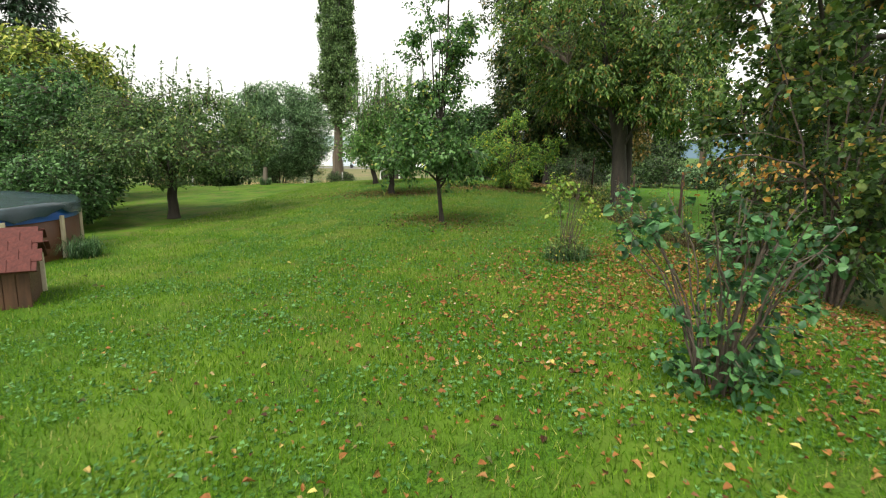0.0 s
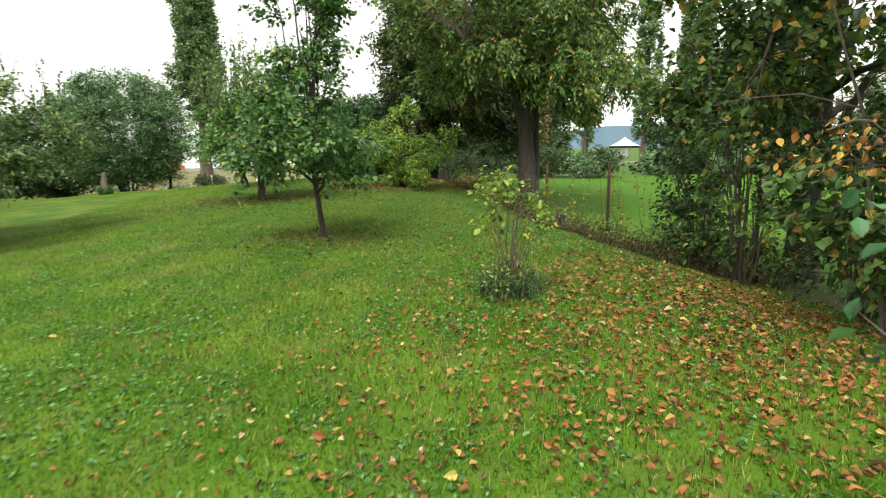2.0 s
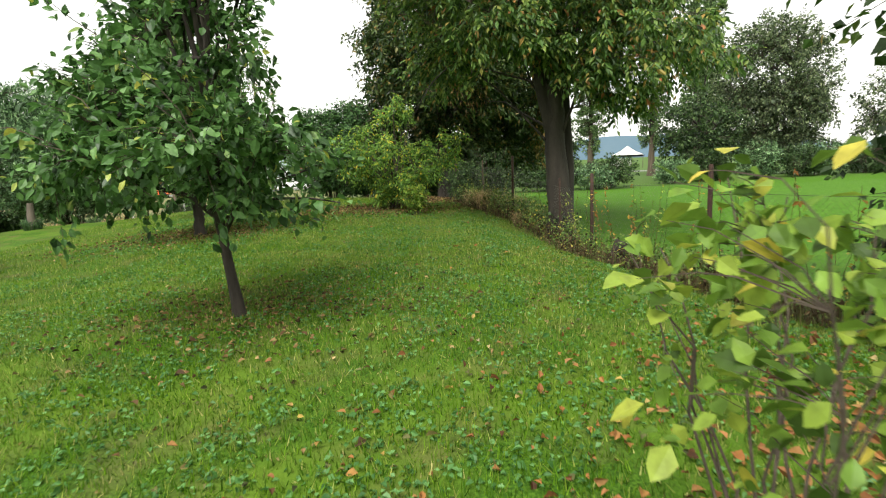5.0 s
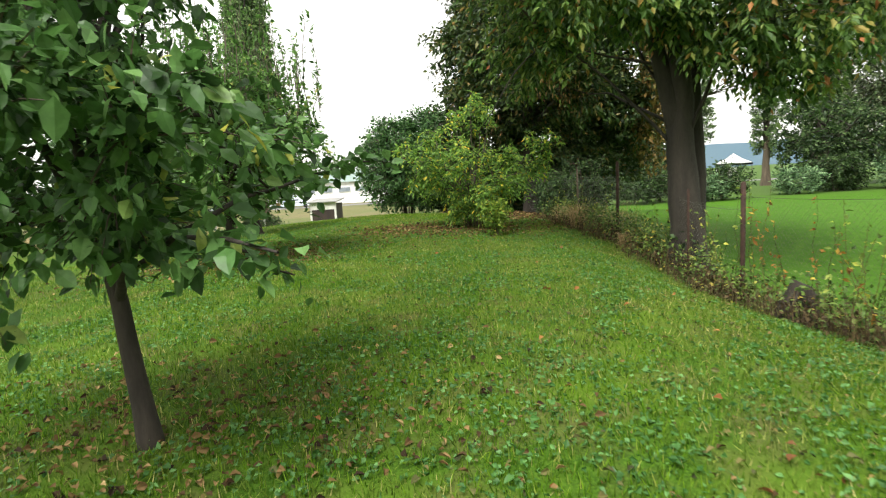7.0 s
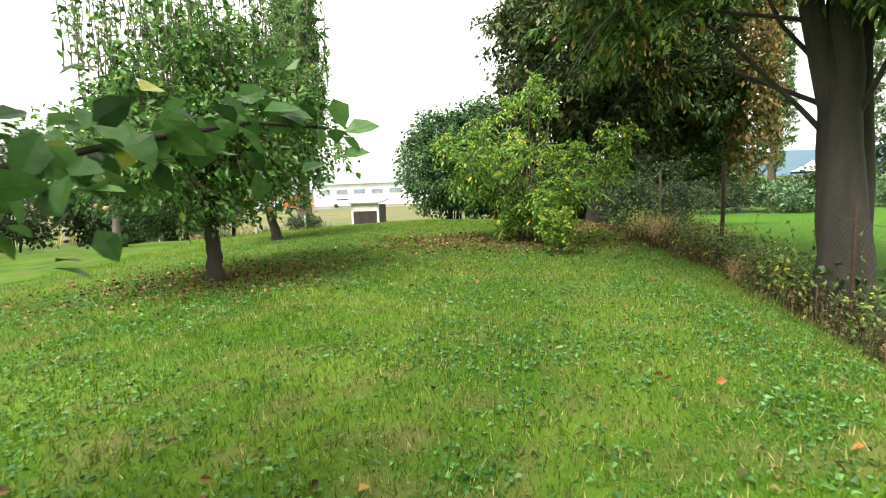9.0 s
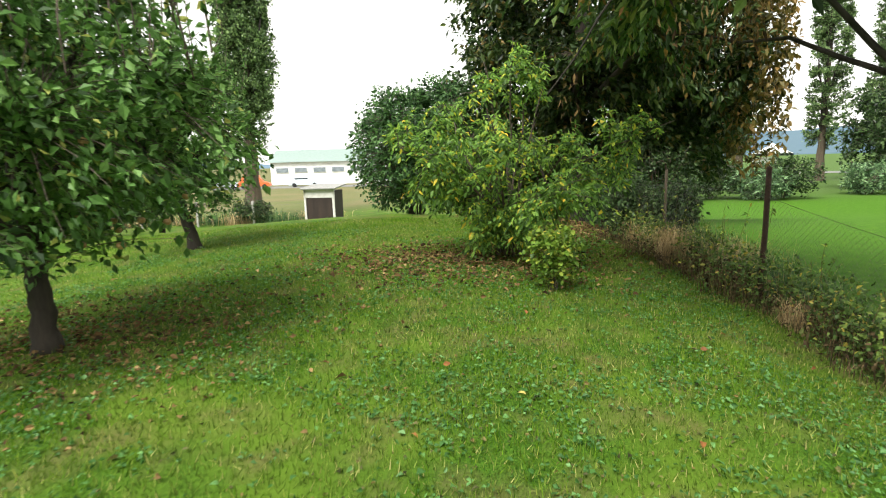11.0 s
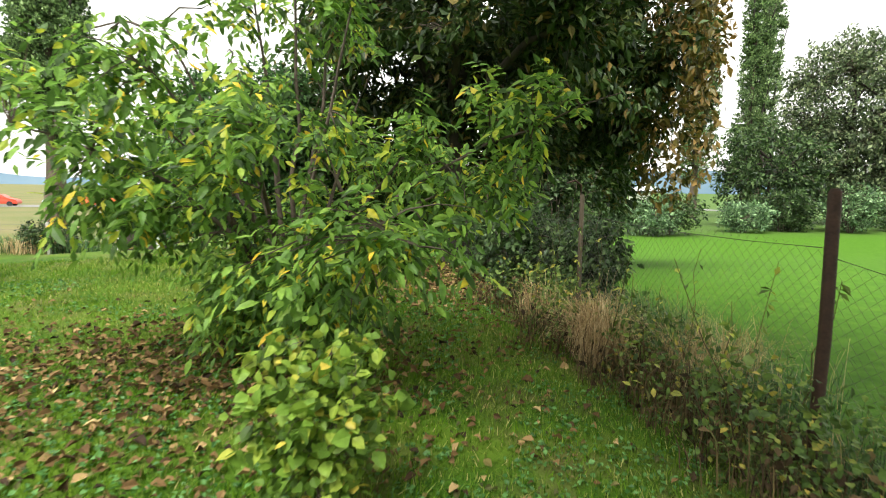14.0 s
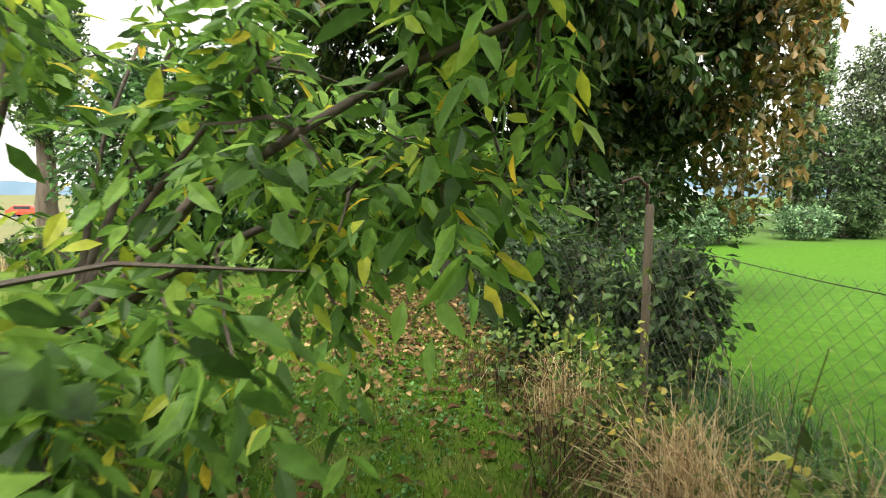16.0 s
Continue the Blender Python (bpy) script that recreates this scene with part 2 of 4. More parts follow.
M_GRASS = leaf_material("grass_blade", [(0, (0.04, 0.115, 0.008)), (0.5, (0.09, 0.195, 0.011)), (0.9, (0.155, 0.27, 0.02)), (1, (0.24, 0.26, 0.06))], 0.4, 0.6, 0.06, light=1.25, low=0.7)
M_TUFT = leaf_material("coarse_grass", [(0, (0.035, 0.1, 0.03)), (0.7, (0.07, 0.17, 0.05)), (1, (0.15, 0.22, 0.09))], 0.35, light=1.1)
M_HAY = leaf_material("dry_grass", [(0, (0.30, 0.2, 0.10)), (0.5, (0.42, 0.30, 0.15)), (1, (0.52, 0.42, 0.25))], 0.25, 0.8, 0.1, light=1.35, low=0.7)
M_WEED = leaf_material("withered_weed", [(0, (0.07, 0.05, 0.03)), (0.45, (0.12, 0.085, 0.045)), (0.75, (0.2, 0.145, 0.07)), (1, (0.08, 0.13, 0.03))], 0.2, 0.8, 0.1, light=1.0)
M_FALLEN = leaf_material("fallen_leaf", [(0, (0.14, 0.06, 0.025)), (0.3, (0.24, 0.10, 0.03)), (0.6, (0.40, 0.165, 0.045)), (0.85, (0.36, 0.19, 0.06)), (0.95, (0.5, 0.36, 0.08)), (1, (0.4, 0.32, 0.2))], 0.15, 0.65, 0.3, light=0.85)
M_LITTER = leaf_material("brown_litter", [(0, (0.05, 0.03, 0.018)), (0.5, (0.15, 0.09, 0.035)), (0.9, (0.26, 0.17, 0.07)), (1, (0.36, 0.26, 0.12))], 0.1, 0.8, 0.2, light=1.1)
M_PALE = leaf_material("pale_fallen_leaf", [(0, (0.16, 0.2, 0.06)), (0.5, (0.28, 0.29, 0.1)), (1, (0.3, 0.22, 0.07))], 0.15, 0.7, 0.2, light=0.5)
M_CLOVER = leaf_material("clover_leaf", [(0, (0.04, 0.12, 0.025)), (0.6, (0.07, 0.18, 0.04)), (1, (0.11, 0.23, 0.07))], 0.35, light=1.25, low=0.85)
M_BARK = rough_material("bark", (0.009, 0.007, 0.005), (0.055, 0.044, 0.032), 9, (1, 1, 0.25), 0.9, 0.9)
M_BARK2 = rough_material("grey_bark", (0.008, 0.007, 0.005), (0.05, 0.041, 0.03), 7, (1, 1, 0.2), 0.9, 0.9)
M_BARK3 = rough_material("poplar_bark", (0.018, 0.014, 0.010), (0.15, 0.115, 0.075), 5, (1, 1, 0.12), 0.9, 1.0)
M_TWIG = rough_material("twig", (0.035, 0.027, 0.02), (0.12, 0.09, 0.065), 20)
M_RUST = rough_material("rusty_steel", (0.022, 0.012, 0.009), (0.075, 0.038, 0.024), 15, rough=0.8, bump=0.3, metal=0.2)
M_POST = rough_material("weathered_wood", (0.05, 0.04, 0.03), (0.17, 0.14, 0.105), 6, (1, 1, 0.15), 0.9, 0.6)
M_WIRE = rough_material("galvanised_wire", (0.09, 0.09, 0.08), (0.2, 0.2, 0.18), 30, rough=0.5, bump=0.1, metal=0.7)


def fence_x(y):
    return 5.75 - 0.05 * (np.asarray(y, float) - 13)


M_WEEDGREEN = leaf_material("fresh_weed_leaf", [(0, (0.05, 0.10, 0.022)), (0.55, (0.10, 0.17, 0.035)), (0.9, (0.17, 0.24, 0.05)), (1, (0.36, 0.28, 0.05))], 0.35, light=1.4, low=0.6)


def lawn_material():
    """One sheet: mown lawn, worn brownish patches, a soil strip at the fence, and the smooth bright field behind it."""
    m, n, l, b = material("grass_ground")
    geo = n.new("ShaderNodeNewGeometry")
    sep = n.new("ShaderNodeSeparateXYZ")
    l.new(geo.outputs["Position"], sep.inputs["Vector"])

    def noise_at(scale, detail=5.0):
        t = n.new("ShaderNodeTexNoise")
        t.inputs["Scale"].default_value, t.inputs["Detail"].default_value = scale, detail
        l.new(geo.outputs["Position"], t.inputs["Vector"])
        return t.outputs["Fac"]

    def mixed(f, a, c):
        x = n.new("ShaderNodeMix")
        x.data_type = "RGBA"
        for sock, v in ((x.inputs["Factor"], f), (x.inputs["A"], a), (x.inputs["B"], c)):
            if isinstance(v, tuple):
                sock.default_value = (*v, 1)
            elif isinstance(v, float):
                sock.default_value = v
            else:
                l.new(v, sock)
        return x.outputs["Result"]

    def ranged(v, a, c, lo=0.0, hi=1.0):
        x = n.new("ShaderNodeMapRange")
        x.inputs["From Min"].default_value, x.inputs["From Max"].default_value = a, c
        x.inputs["To Min"].default_value, x.inputs["To Max"].default_value = lo, hi
        l.new(v, x.inputs["Value"])
        return x.outputs["Result"]

    def math2(op, a, c):
        x = n.new("ShaderNodeMath")
        x.operation = op
        for i, v in enumerate((a, c)):
            if isinstance(v, float):
                x.inputs[i].default_value = v
            else:
                l.new(v, x.inputs[i])
        return x.outputs["Value"]

    blade = ramp(n, [(0.3, (0.013, 0.038, 0.004)), (0.5, (0.038, 0.095, 0.007)), (0.72, (0.08, 0.16, 0.015))])
    l.new(noise_at(70, 3.0), blade.inputs["Fac"])
    broad = mixed(ranged(noise_at(0.9), 0.42, 0.62), blade.outputs["Color"], (0.08, 0.142, 0.013))
    worn = mixed(math2("MULTIPLY", ranged(noise_at(2.2, 8.0), 0.48, 0.68), ranged(sep.outputs["Y"], 3.0, 13.0, 0.15, 0.75)), broad, (0.11, 0.10, 0.035))
    fieldc = ramp(n, [(0.3, (0.036, 0.10, 0.006)), (0.5, (0.05, 0.13, 0.008)), (0.72, (0.078, 0.16, 0.016))])
    l.new(noise_at(6.0, 9.0), fieldc.inputs["Fac"])
    line = math2("ADD", sep.outputs["X"], math2("MULTIPLY", sep.outputs["Y"], 0.05))
    edge = math2("ADD", line, math2("MULTIPLY", noise_at(3.0), 0.5))
    to_field = ranged(edge, 7.0, 7.5)
    strip = math2("MULTIPLY", ranged(edge, 6.1, 6.5), ranged(edge, 7.3, 7.0))
    c = mixed(to_field, worn, fieldc.outputs["Color"])
    soil = mixed(noise_at(40), (0.03, 0.022, 0.014), (0.09, 0.065, 0.04))
    c = mixed(math2("MULTIPLY", strip, 0.5), c, soil)
    far = ranged(sep.outputs["Y"], 46.0, 54.0)
    c = mixed(far, c, mixed(math2("MULTIPLY", noise_at(0.12), ranged(sep.outputs["X"], 8.0, -6.0)), (0.06, 0.11, 0.022), (0.2, 0.15, 0.085)))
    l.new(c, b.inputs["Base Color"])
    b.inputs["Roughness"].default_value = 0.8
    b.inputs["Specular IOR Level"].default_value = 0.08
    bp = n.new("ShaderNodeBump")
    bp.inputs["Strength"].default_value, bp.inputs["Distance"].default_value = 0.5, 0.02
    l.new(noise_at(55, 4.0), bp.inputs["Height"])
    l.new(bp.outputs["Normal"], b.inputs["Normal"])
    return m


# ---- ground ----
def steps(lo, a, c, hi, fine, grow=1.25):
    v = list(np.arange(a, c + 1e-6, fine))
    d, x = fine, c
    while x < hi:
        d *= grow
        x += d
        v.append(x)
    d, x = fine, a
    while x > lo:
        d *= grow
        x -= d
        v.insert(0, x)
    return np.array(v)


gx, gy = steps(-600, -10, 9, 600, 0.25), steps(-300, -3, 33, 900, 0.25)
gX, gY = np.meshgrid(gx, gy, indexing="ij")
gv = np.stack([gX, gY, height(gX, gY)], -1).reshape(-1, 3)
gi, gj = np.meshgrid(np.arange(len(gx) - 1), np.arange(len(gy) - 1), indexing="ij")
w = len(gy)
gf = np.stack([gi * w + gj, (gi + 1) * w + gj, (gi + 1) * w + gj + 1, gi * w + gj + 1], -1).reshape(-1, 4)
tagged(solid("ground", (gv, gf), lawn_material(), smooth=True), "mown green lawn sloping gently to a smooth bright field", "lawn", kind="structure")


# ---- trees ----
def inside(envelope, n, hollow=0.0):
    """n points in a bundle of ellipsoids (x, y, z, rx, ry, rz), by volume."""
    e = np.asarray(envelope, float)
    vol = (e[:, 3] * e[:, 4] * e[:, 5]) ** 0.7
    k = rng.choice(len(e), n, p=vol / vol.sum())
    d = unit(rng.normal(0, 1, (n, 3)))
    r = rng.uniform(hollow ** 3, 1, n) ** (1 / 3)
    return e[k, :3] + d * r[:, None] * e[k, 3:]


def crown(parent, envelope, clumps, per, size, width, leaf, stems, clump=0.25, hollow=0.35, droop=0.3, full=False, floor=0.0, name="crown", up=0.0, twig=0.006, pinnate=0, bunch=0, loose=0.5):
    """Twigs from the nearest stem point to each clump, and the clump's leaves. All in the thing's own frame."""
    c = inside(envelope, clumps, hollow)
    if bunch:
        heart = inside(envelope, bunch, hollow)
        c = heart[rng.integers(0, bunch, clumps)] + rng.normal(0, loose, (clumps, 3)) * np.array([1, 1, 0.7])
    c = c[c[:, 2] > floor]
    s = np.concatenate(stems)
    tw, lp, ld = [], [], []
    for q in c:
        dist = np.linalg.norm(s - q, axis=1) + 0.35 * np.maximum(s[:, 2] - q[2], 0)
        a = s[np.argmin(dist)]
        ln = np.linalg.norm(q - a)
        tw.append(tube(curve_points(a, q, 0.08 * ln * (1 - 2 * up), 4, 0.03 * ln), [twig * (0.6 + 0.5 * ln), twig * 0.8, twig * 0.6, twig * 0.3], 3))
        out = unit(q - a)
        t = rng.uniform(0.0, 1.0, per)[:, None]
        back = min(ln, clump * 2.2)
        base = q - out * back * t + rng.normal(0, clump * 0.5, (per, 3)) * (0.5 + 0.5 * t)
        lp.append(base)
        ld.append(rng.normal(0, 0.7, (per, 3)) + out * 0.7 + np.array([0, 0, up]))
    lp, ld = np.concatenate(lp), np.concatenate(ld)
    if pinnate:
        lp, ld = leaflets(lp, ld, size, pinnate, droop)
        droop = droop * 0.5
    tagged(part("twigwork", joined(tw), M_TWIG, parent), kind="stuff")
    return tagged(part(name, leaves(lp, ld, size, width, droop=droop, full=full), leaf, parent), kind="stuff")


def leaflets(p, d, size, pairs, droop):
    """Turns each leaf into a compound one: leaflets in pairs along a hanging rib, and one at its tip."""
    d = unit(d + np.array([0, 0, -droop]))
    s = unit(np.cross(d, np.array([0, 0, 1.0])) + rng.normal(0, 0.15, d.shape))
    P, D = [], []
    for i in range(pairs):
        at = p + d * size * (0.5 + 0.62 * i) - np.array([0, 0, 1.0]) * size * 0.10 * i * i
        for sign in (-1, 1):
            P.append(at)
            D.append(s * sign * 0.9 + d * 0.55 - np.array([0, 0, 0.25]))
    P.append(p + d * size * (0.4 + 0.62 * pairs) - np.array([0, 0, 1.0]) * size * 0.10 * pairs * pairs)
    D.append(d)
    return np.concatenate(P), np.concatenate(D)


def trunk_and_limbs(parent, trunk, r0, r1, targets, bark, limb_r=0.05, sag=0.25, start=(0.45, 0.95), sides=10):
    """A flared, tapering trunk through the given points, and a limb to each target."""
    trunk = np.asarray(trunk, float)
    t = np.linspace(0, 1, len(trunk))
    tt = np.linspace(0, 1, 14)
    p = np.stack([np.interp(tt, t, trunk[:, k]) for k in range(3)], 1)
    p[1:-1] += rng.normal(0, r0 * 0.10, (12, 3))
    r = r0 + (r1 - r0) * tt
    r[0] *= 1.35
    r[1] *= 1.08
    p[0, 2] -= 0.06
    part("trunk", tube(p, r, sides), bark, parent, smooth=True)
    stems = [p[5:]]
    for q in targets:
        a = p[int(len(p) * rng.uniform(*start))]
        c = curve_points(a, q, sag * rng.uniform(0.3, 1), 7, 0.03)
        part("limb", tube(c, np.linspace(limb_r, limb_r * 0.25, 7), 6), bark, parent, smooth=True)
        stems.append(c[1:])
    return stems


def ring_targets(n, radius, z, jitter=0.25, cx=0.0, cy=0.0):
    a = np.arange(n) * 2 * np.pi / n + rng.uniform(0, 0.5, n)
    rr = radius * rng.uniform(0.75, 1.1, n)
    return np.stack([cx + np.cos(a) * rr, cy + np.sin(a) * rr, z + rng.normal(0, jitter, n)], 1)


def place(x, y, dz=0.0):
    return (x, y, hz(x, y) + dz)


def apple_tree(x, y, label, leaf=None, r=2.4, z=2.0, top=1.5, lean=0.0, clumps=420, trunk_h=1.15, r0=0.16, watershoots=24, shoot=(0.6, 1.2)):
    leaf = leaf or M_APPLE
    t = thing("apple_tree", place(x, y), label, "tree", "fruit trees on the lawn")
    stems = trunk_and_limbs(t, [(0, 0, 0), (lean * 0.5, 0, trunk_h * 0.5), (lean, 0, trunk_h), (lean * 1.2, 0, trunk_h + 0.5)], r0, r0 * 0.6,
                            np.concatenate([ring_targets(7, r * 0.7, z + 0.1), ring_targets(4, r * 0.35, z + top * 0.6)]), M_BARK, 0.06, 0.3, (0.7, 0.98))
    crown(t, [(0, 0, z, r, r, top * 0.72), (0.2, 0, z + top * 0.35, r * 0.75, r * 0.75, top * 0.7)], clumps, 22, 0.085, 0.05, leaf, stems, 0.2, 0.3, 0.3, floor=0.75)
    if watershoots:
        pieces, lp, ld = [], [], []
        for q in inside([(0, 0, z + top * 0.5, r * 0.85, r * 0.85, top * 0.4)], watershoots):
            tip = q + np.array([rng.normal(0, 0.1), rng.normal(0, 0.1), rng.uniform(*shoot)])
            c = curve_points(q, tip, 0, 5, 0.02)
            pieces.append(tube(c, np.linspace(0.009, 0.003, 5), 3))
            u = rng.uniform(0, 1, 26)[:, None]
            lp.append(q + (tip - q) * u)
            ld.append(rng.normal(0, 0.6, (26, 3)) + np.array([0, 0, 0.7]))
        tagged(part("watershoot_mass", joined(pieces), M_TWIG, t), kind="stuff")
        tagged(part("shoot_leaves", leaves(np.concatenate(lp), np.concatenate(ld), 0.085, 0.045), leaf, t), kind="stuff")
    return t


def apples(tree, n, r, z):
    """Pinkish apples in a crown."""
    m = rough_material("apple_skin", (0.45, 0.22, 0.10), (0.55, 0.36, 0.16), 5, rough=0.4, bump=0.02)
    me = None
    for q in inside([(0, 0, z, r, r, 0.6)], n, 0.6):
        if me is None:
            bm = bmesh.new()
            bmesh.ops.create_uvsphere(bm, u_segments=10, v_segments=7, radius=0.037)
            for v in bm.verts:
                v.co.z *= 0.9
                if v.co.z > 0.02:
                    v.co.z -= 0.016 * (1 - min(1, math.hypot(v.co.x, v.co.y) / 0.02))
            ob = part("apple", bm, m, tree, "pink and yellow ripe apple", smooth=True)
            me = ob.data
        else:
            ob = new("apple", me)
            ob.parent = tree
        ob.location = q


M_APPLE2 = leaf_material("fresh_apple_leaf", [(0, (0.035, 0.09, 0.02)), (0.5, (0.065, 0.145, 0.03)), (0.95, (0.11, 0.2, 0.05)), (1, (0.2, 0.2, 0.05))], light=1.9)
apple_tree(-7.6, 14.7, "spreading old apple tree with dark trunk and watershoots", r=3.1, z=2.05, top=1.7, clumps=1150, r0=0.15, watershoots=40)
a2 = apple_tree(-2.05, 18.75, "bushy apple tree with pinkish apples over brown leaf litter", M_APPLE2, r=2.05, z=1.75, top=1.5, clumps=900, r0=0.11, watershoots=170, trunk_h=0.9, shoot=(0.7, 1.7))
apples(a2, 22, 1.8, 1.4)
a3 = apple_tree(-3.5, 24.6, "smaller apple tree with upright leafy shoots", M_APPLE2, r=1.45, z=1.8, top=1.9, clumps=560, r0=0.12, lean=-0.25, watershoots=60, trunk_h=0.9, shoot=(0.4, 1.0))

# the pear tree beside the path
pear = thing("pear_tree", place(-0.05, 12.1), "young pear tree with glossy green leaves and slender leaning trunk", "tree", "fruit trees on the lawn")
stems = trunk_and_limbs(pear, [(0, 0, 0), (-0.05, 0.02, 0.5), (-0.11, 0.03, 0.95), (-0.08, 0.05, 2.2), (0.05, 0.1, 3.6), (0.05, 0.1, 4.9)], 0.053, 0.018,
                        np.concatenate([ring_targets(8, 1.1, 1.45, 0.15, -0.3), ring_targets(6, 0.65, 2.1, 0.2, -0.25), ring_targets(6, 0.55, 3.3), ring_targets(4, 0.45, 4.3)]), M_BARK, 0.028, 0.2, (0.3, 0.7))
crown(pear, [(-0.35, -0.1, 1.48, 1.25, 1.4, 0.62), (-0.25, 0, 2.2, 0.85, 0.95, 0.8), (-0.15, 0.1, 3.5, 0.7, 0.72, 1.5) ], 520, 26, 0.08, 0.046, M_PEAR, stems, 0.15, 0.3, 0.6, full=True, floor=0.72, bunch=58, loose=0.19)

for tip, n in (((1.15, 1.5, 1.42), 170), ((1.0, -0.9, 1.05), 110), ((0.75, 0.2, 0.8), 40)):
    c = curve_points((-0.11, 0.03, 0.92), tip, 0.1, 9, 0.02)
    part("low_branch", tube(c, np.linspace(0.02, 0.005, 9), 6), M_BARK, pear, smooth=True)
    k = rng.uniform(2.5, 8, n)
    q = np.stack([np.interp(k, np.arange(9), c[:, j]) for j in range(3)], 1) + rng.normal(0, 0.07, (n, 3))
    tagged(part("branch_foliage", leaves(q, rng.normal(0, 0.6, (n, 3)) + (c[-1] - c[0]) * 0.3, 0.085, 0.06, droop=0.6, full=True), M_PEAR, pear), kind="stuff")

# the walnut at the fence
wal = thing("walnut_tree", place(5.75, 18.45), "tall forked walnut tree with dark trunk beside the wire fence", "tree")
stems = trunk_and_limbs(wal, [(0, 0, 0), (-0.05, 0.03, 0.8), (-0.1, 0.06, 1.7), (-0.12, 0.1, 2.6), (-0.2, 0.1, 3.6), (-0.3, 0.2, 5.2), (-0.2, 0.3, 8.0)], 0.31, 0.1,
                        np.array([(-2.4, 0.6, 4.3), (-1.9, 1.8, 3.9), (-2.2, -1.0, 4.8), (1.9, 0.6, 4.8), (1.2, -1.6, 6.2), (-0.6, 2.6, 5.4), (-1.6, 2.9, 3.6)]), M_BARK2, 0.035, 0.5, (0.4, 0.8), 14)
for fork, radius in (([(0.16, 0.2, 0.35), (0.24, 0.24, 1.6), (0.2, 0.3, 3.2), (0.55, 0.3, 5.4)], 0.17), ([(-0.14, 0.08, 2.2), (-0.4, 0.12, 3.3), (-0.75, 0.2, 4.9), (-1.1, 0.3, 7.8)], 0.17), ([(-0.15, 0.1, 3.0), (0.1, 0.2, 3.9), (0.65, 0.3, 5.0), (1.3, 0.3, 7.2)], 0.13), ([(-0.2, 0.1, 3.4), (0.5, 0.1, 4.1), (1.5, 0.2, 4.5), (2.6, 0.3, 4.3)], 0.05)):
    fork = np.array(fork)
    part("stem", tube(fork, np.linspace(radius, radius * 0.4, 4), 10), M_BARK2, wal, smooth=True)
    stems.append(fork[1:])
hang = curve_points((-1.9, 0.5, 4.2), (-3.35, 0.9, 2.7), 0.25, 8, 0.02)
part("hanging_branch", tube(hang, np.linspace(0.022, 0.006, 8), 6), M_BARK2, wal, smooth=True)
stems.append(hang)
crown(wal, [(-0.6, 0.5, 6.2, 3.5, 3.6, 2.6), (-2.0, 1.0, 4.5, 1.5, 2.0, 1.1), (0.8, 0.3, 5.2, 2.2, 2.0, 1.5), (1.6, -1.2, 3.9, 1.3, 1.4, 0.9), (-2.6, -1.4, 5.2, 1.5, 1.5, 1.3), (-3.1, 0.9, 3.15, 0.3, 0.3, 0.25)], 900, 9, 0.14, 0.06, M_WALNUT, stems, 0.24, 0.3, 0.7, full=False, floor=2.85, pinnate=3, bunch=105, loose=0.36)
q = inside([(-3.0, 1.5, 2.75, 0.12, 0.12, 0.3), (-2.0, 0.6, 3.3, 0.6, 0.6, 0.3), (-1.4, 1.9, 3.2, 0.5, 0.5, 0.3)], 210)
tagged(part("withered_leaf_tassels", leaves(q, rng.normal(0, 0.35, (210, 3)) - np.array([0, 0, 1.0]), 0.075, 0.02, full=True), M_LITTER, wal, "hanging brown withered leaves"), kind="stuff")

# the great chestnut behind
che = thing("chestnut_tree", place(5.7, 30.0), "huge dark chestnut tree with browning leaves and several trunks", "tree")
stems = trunk_and_limbs(che, [(-0.6, -0.5, 0), (-0.65, -0.5, 1.5), (-0.6, -0.3, 4), (-0.4, 0, 8), (0, 0, 11)], 0.3, 0.12,
                        np.concatenate([ring_targets(8, 3.6, 4.0), ring_targets(8, 3.8, 6.5), ring_targets(6, 2.8, 9.5)]), M_BARK, 0.12, 0.8, (0.3, 0.85), 12)
for dx, dy, lean in ((0.35, -0.4, 0.1), (1.1, 0.1, 0.5)):
    second = np.array([(dx, dy, -0.05), (dx + lean * 0.2, dy, 2.0), (dx + lean, dy + 0.2, 5.0), (dx + lean * 2, dy + 0.3, 9.0)])
    part("side_trunk", tube(second, [0.26, 0.2, 0.17, 0.08], 10), M_BARK, che, smooth=True)
    stems.append(second[1:])
crown(che, [(-0.2, 0, 7.5, 4.25, 4.4, 5.2), (1.9, -0.6, 3.4, 1.95, 2.4, 2.6), (0.4, 2.2, 3.2, 4.2, 2.2, 3.2)], 3600, 30, 0.19, 0.095, M_CHESTNUT, stems, 0.34, 0.55, 0.6, floor=0.4, bunch=420, loose=0.42)
gold = inside([(3.7, -1.2, 3.4, 0.8, 1.3, 2.2), (4.1, -0.6, 6.6, 0.7, 1.3, 2.2), (3.4, -2.2, 4.6, 0.6, 0.8, 1.6)], 4200)
tagged(part("yellowing_foliage", leaves(gold, rng.normal(0, 0.7, gold.shape) - np.array([0, 0, 0.6]), 0.17, 0.085), M_RUSSET, che, "yellow-brown leaves at the crown edge"), kind="stuff")


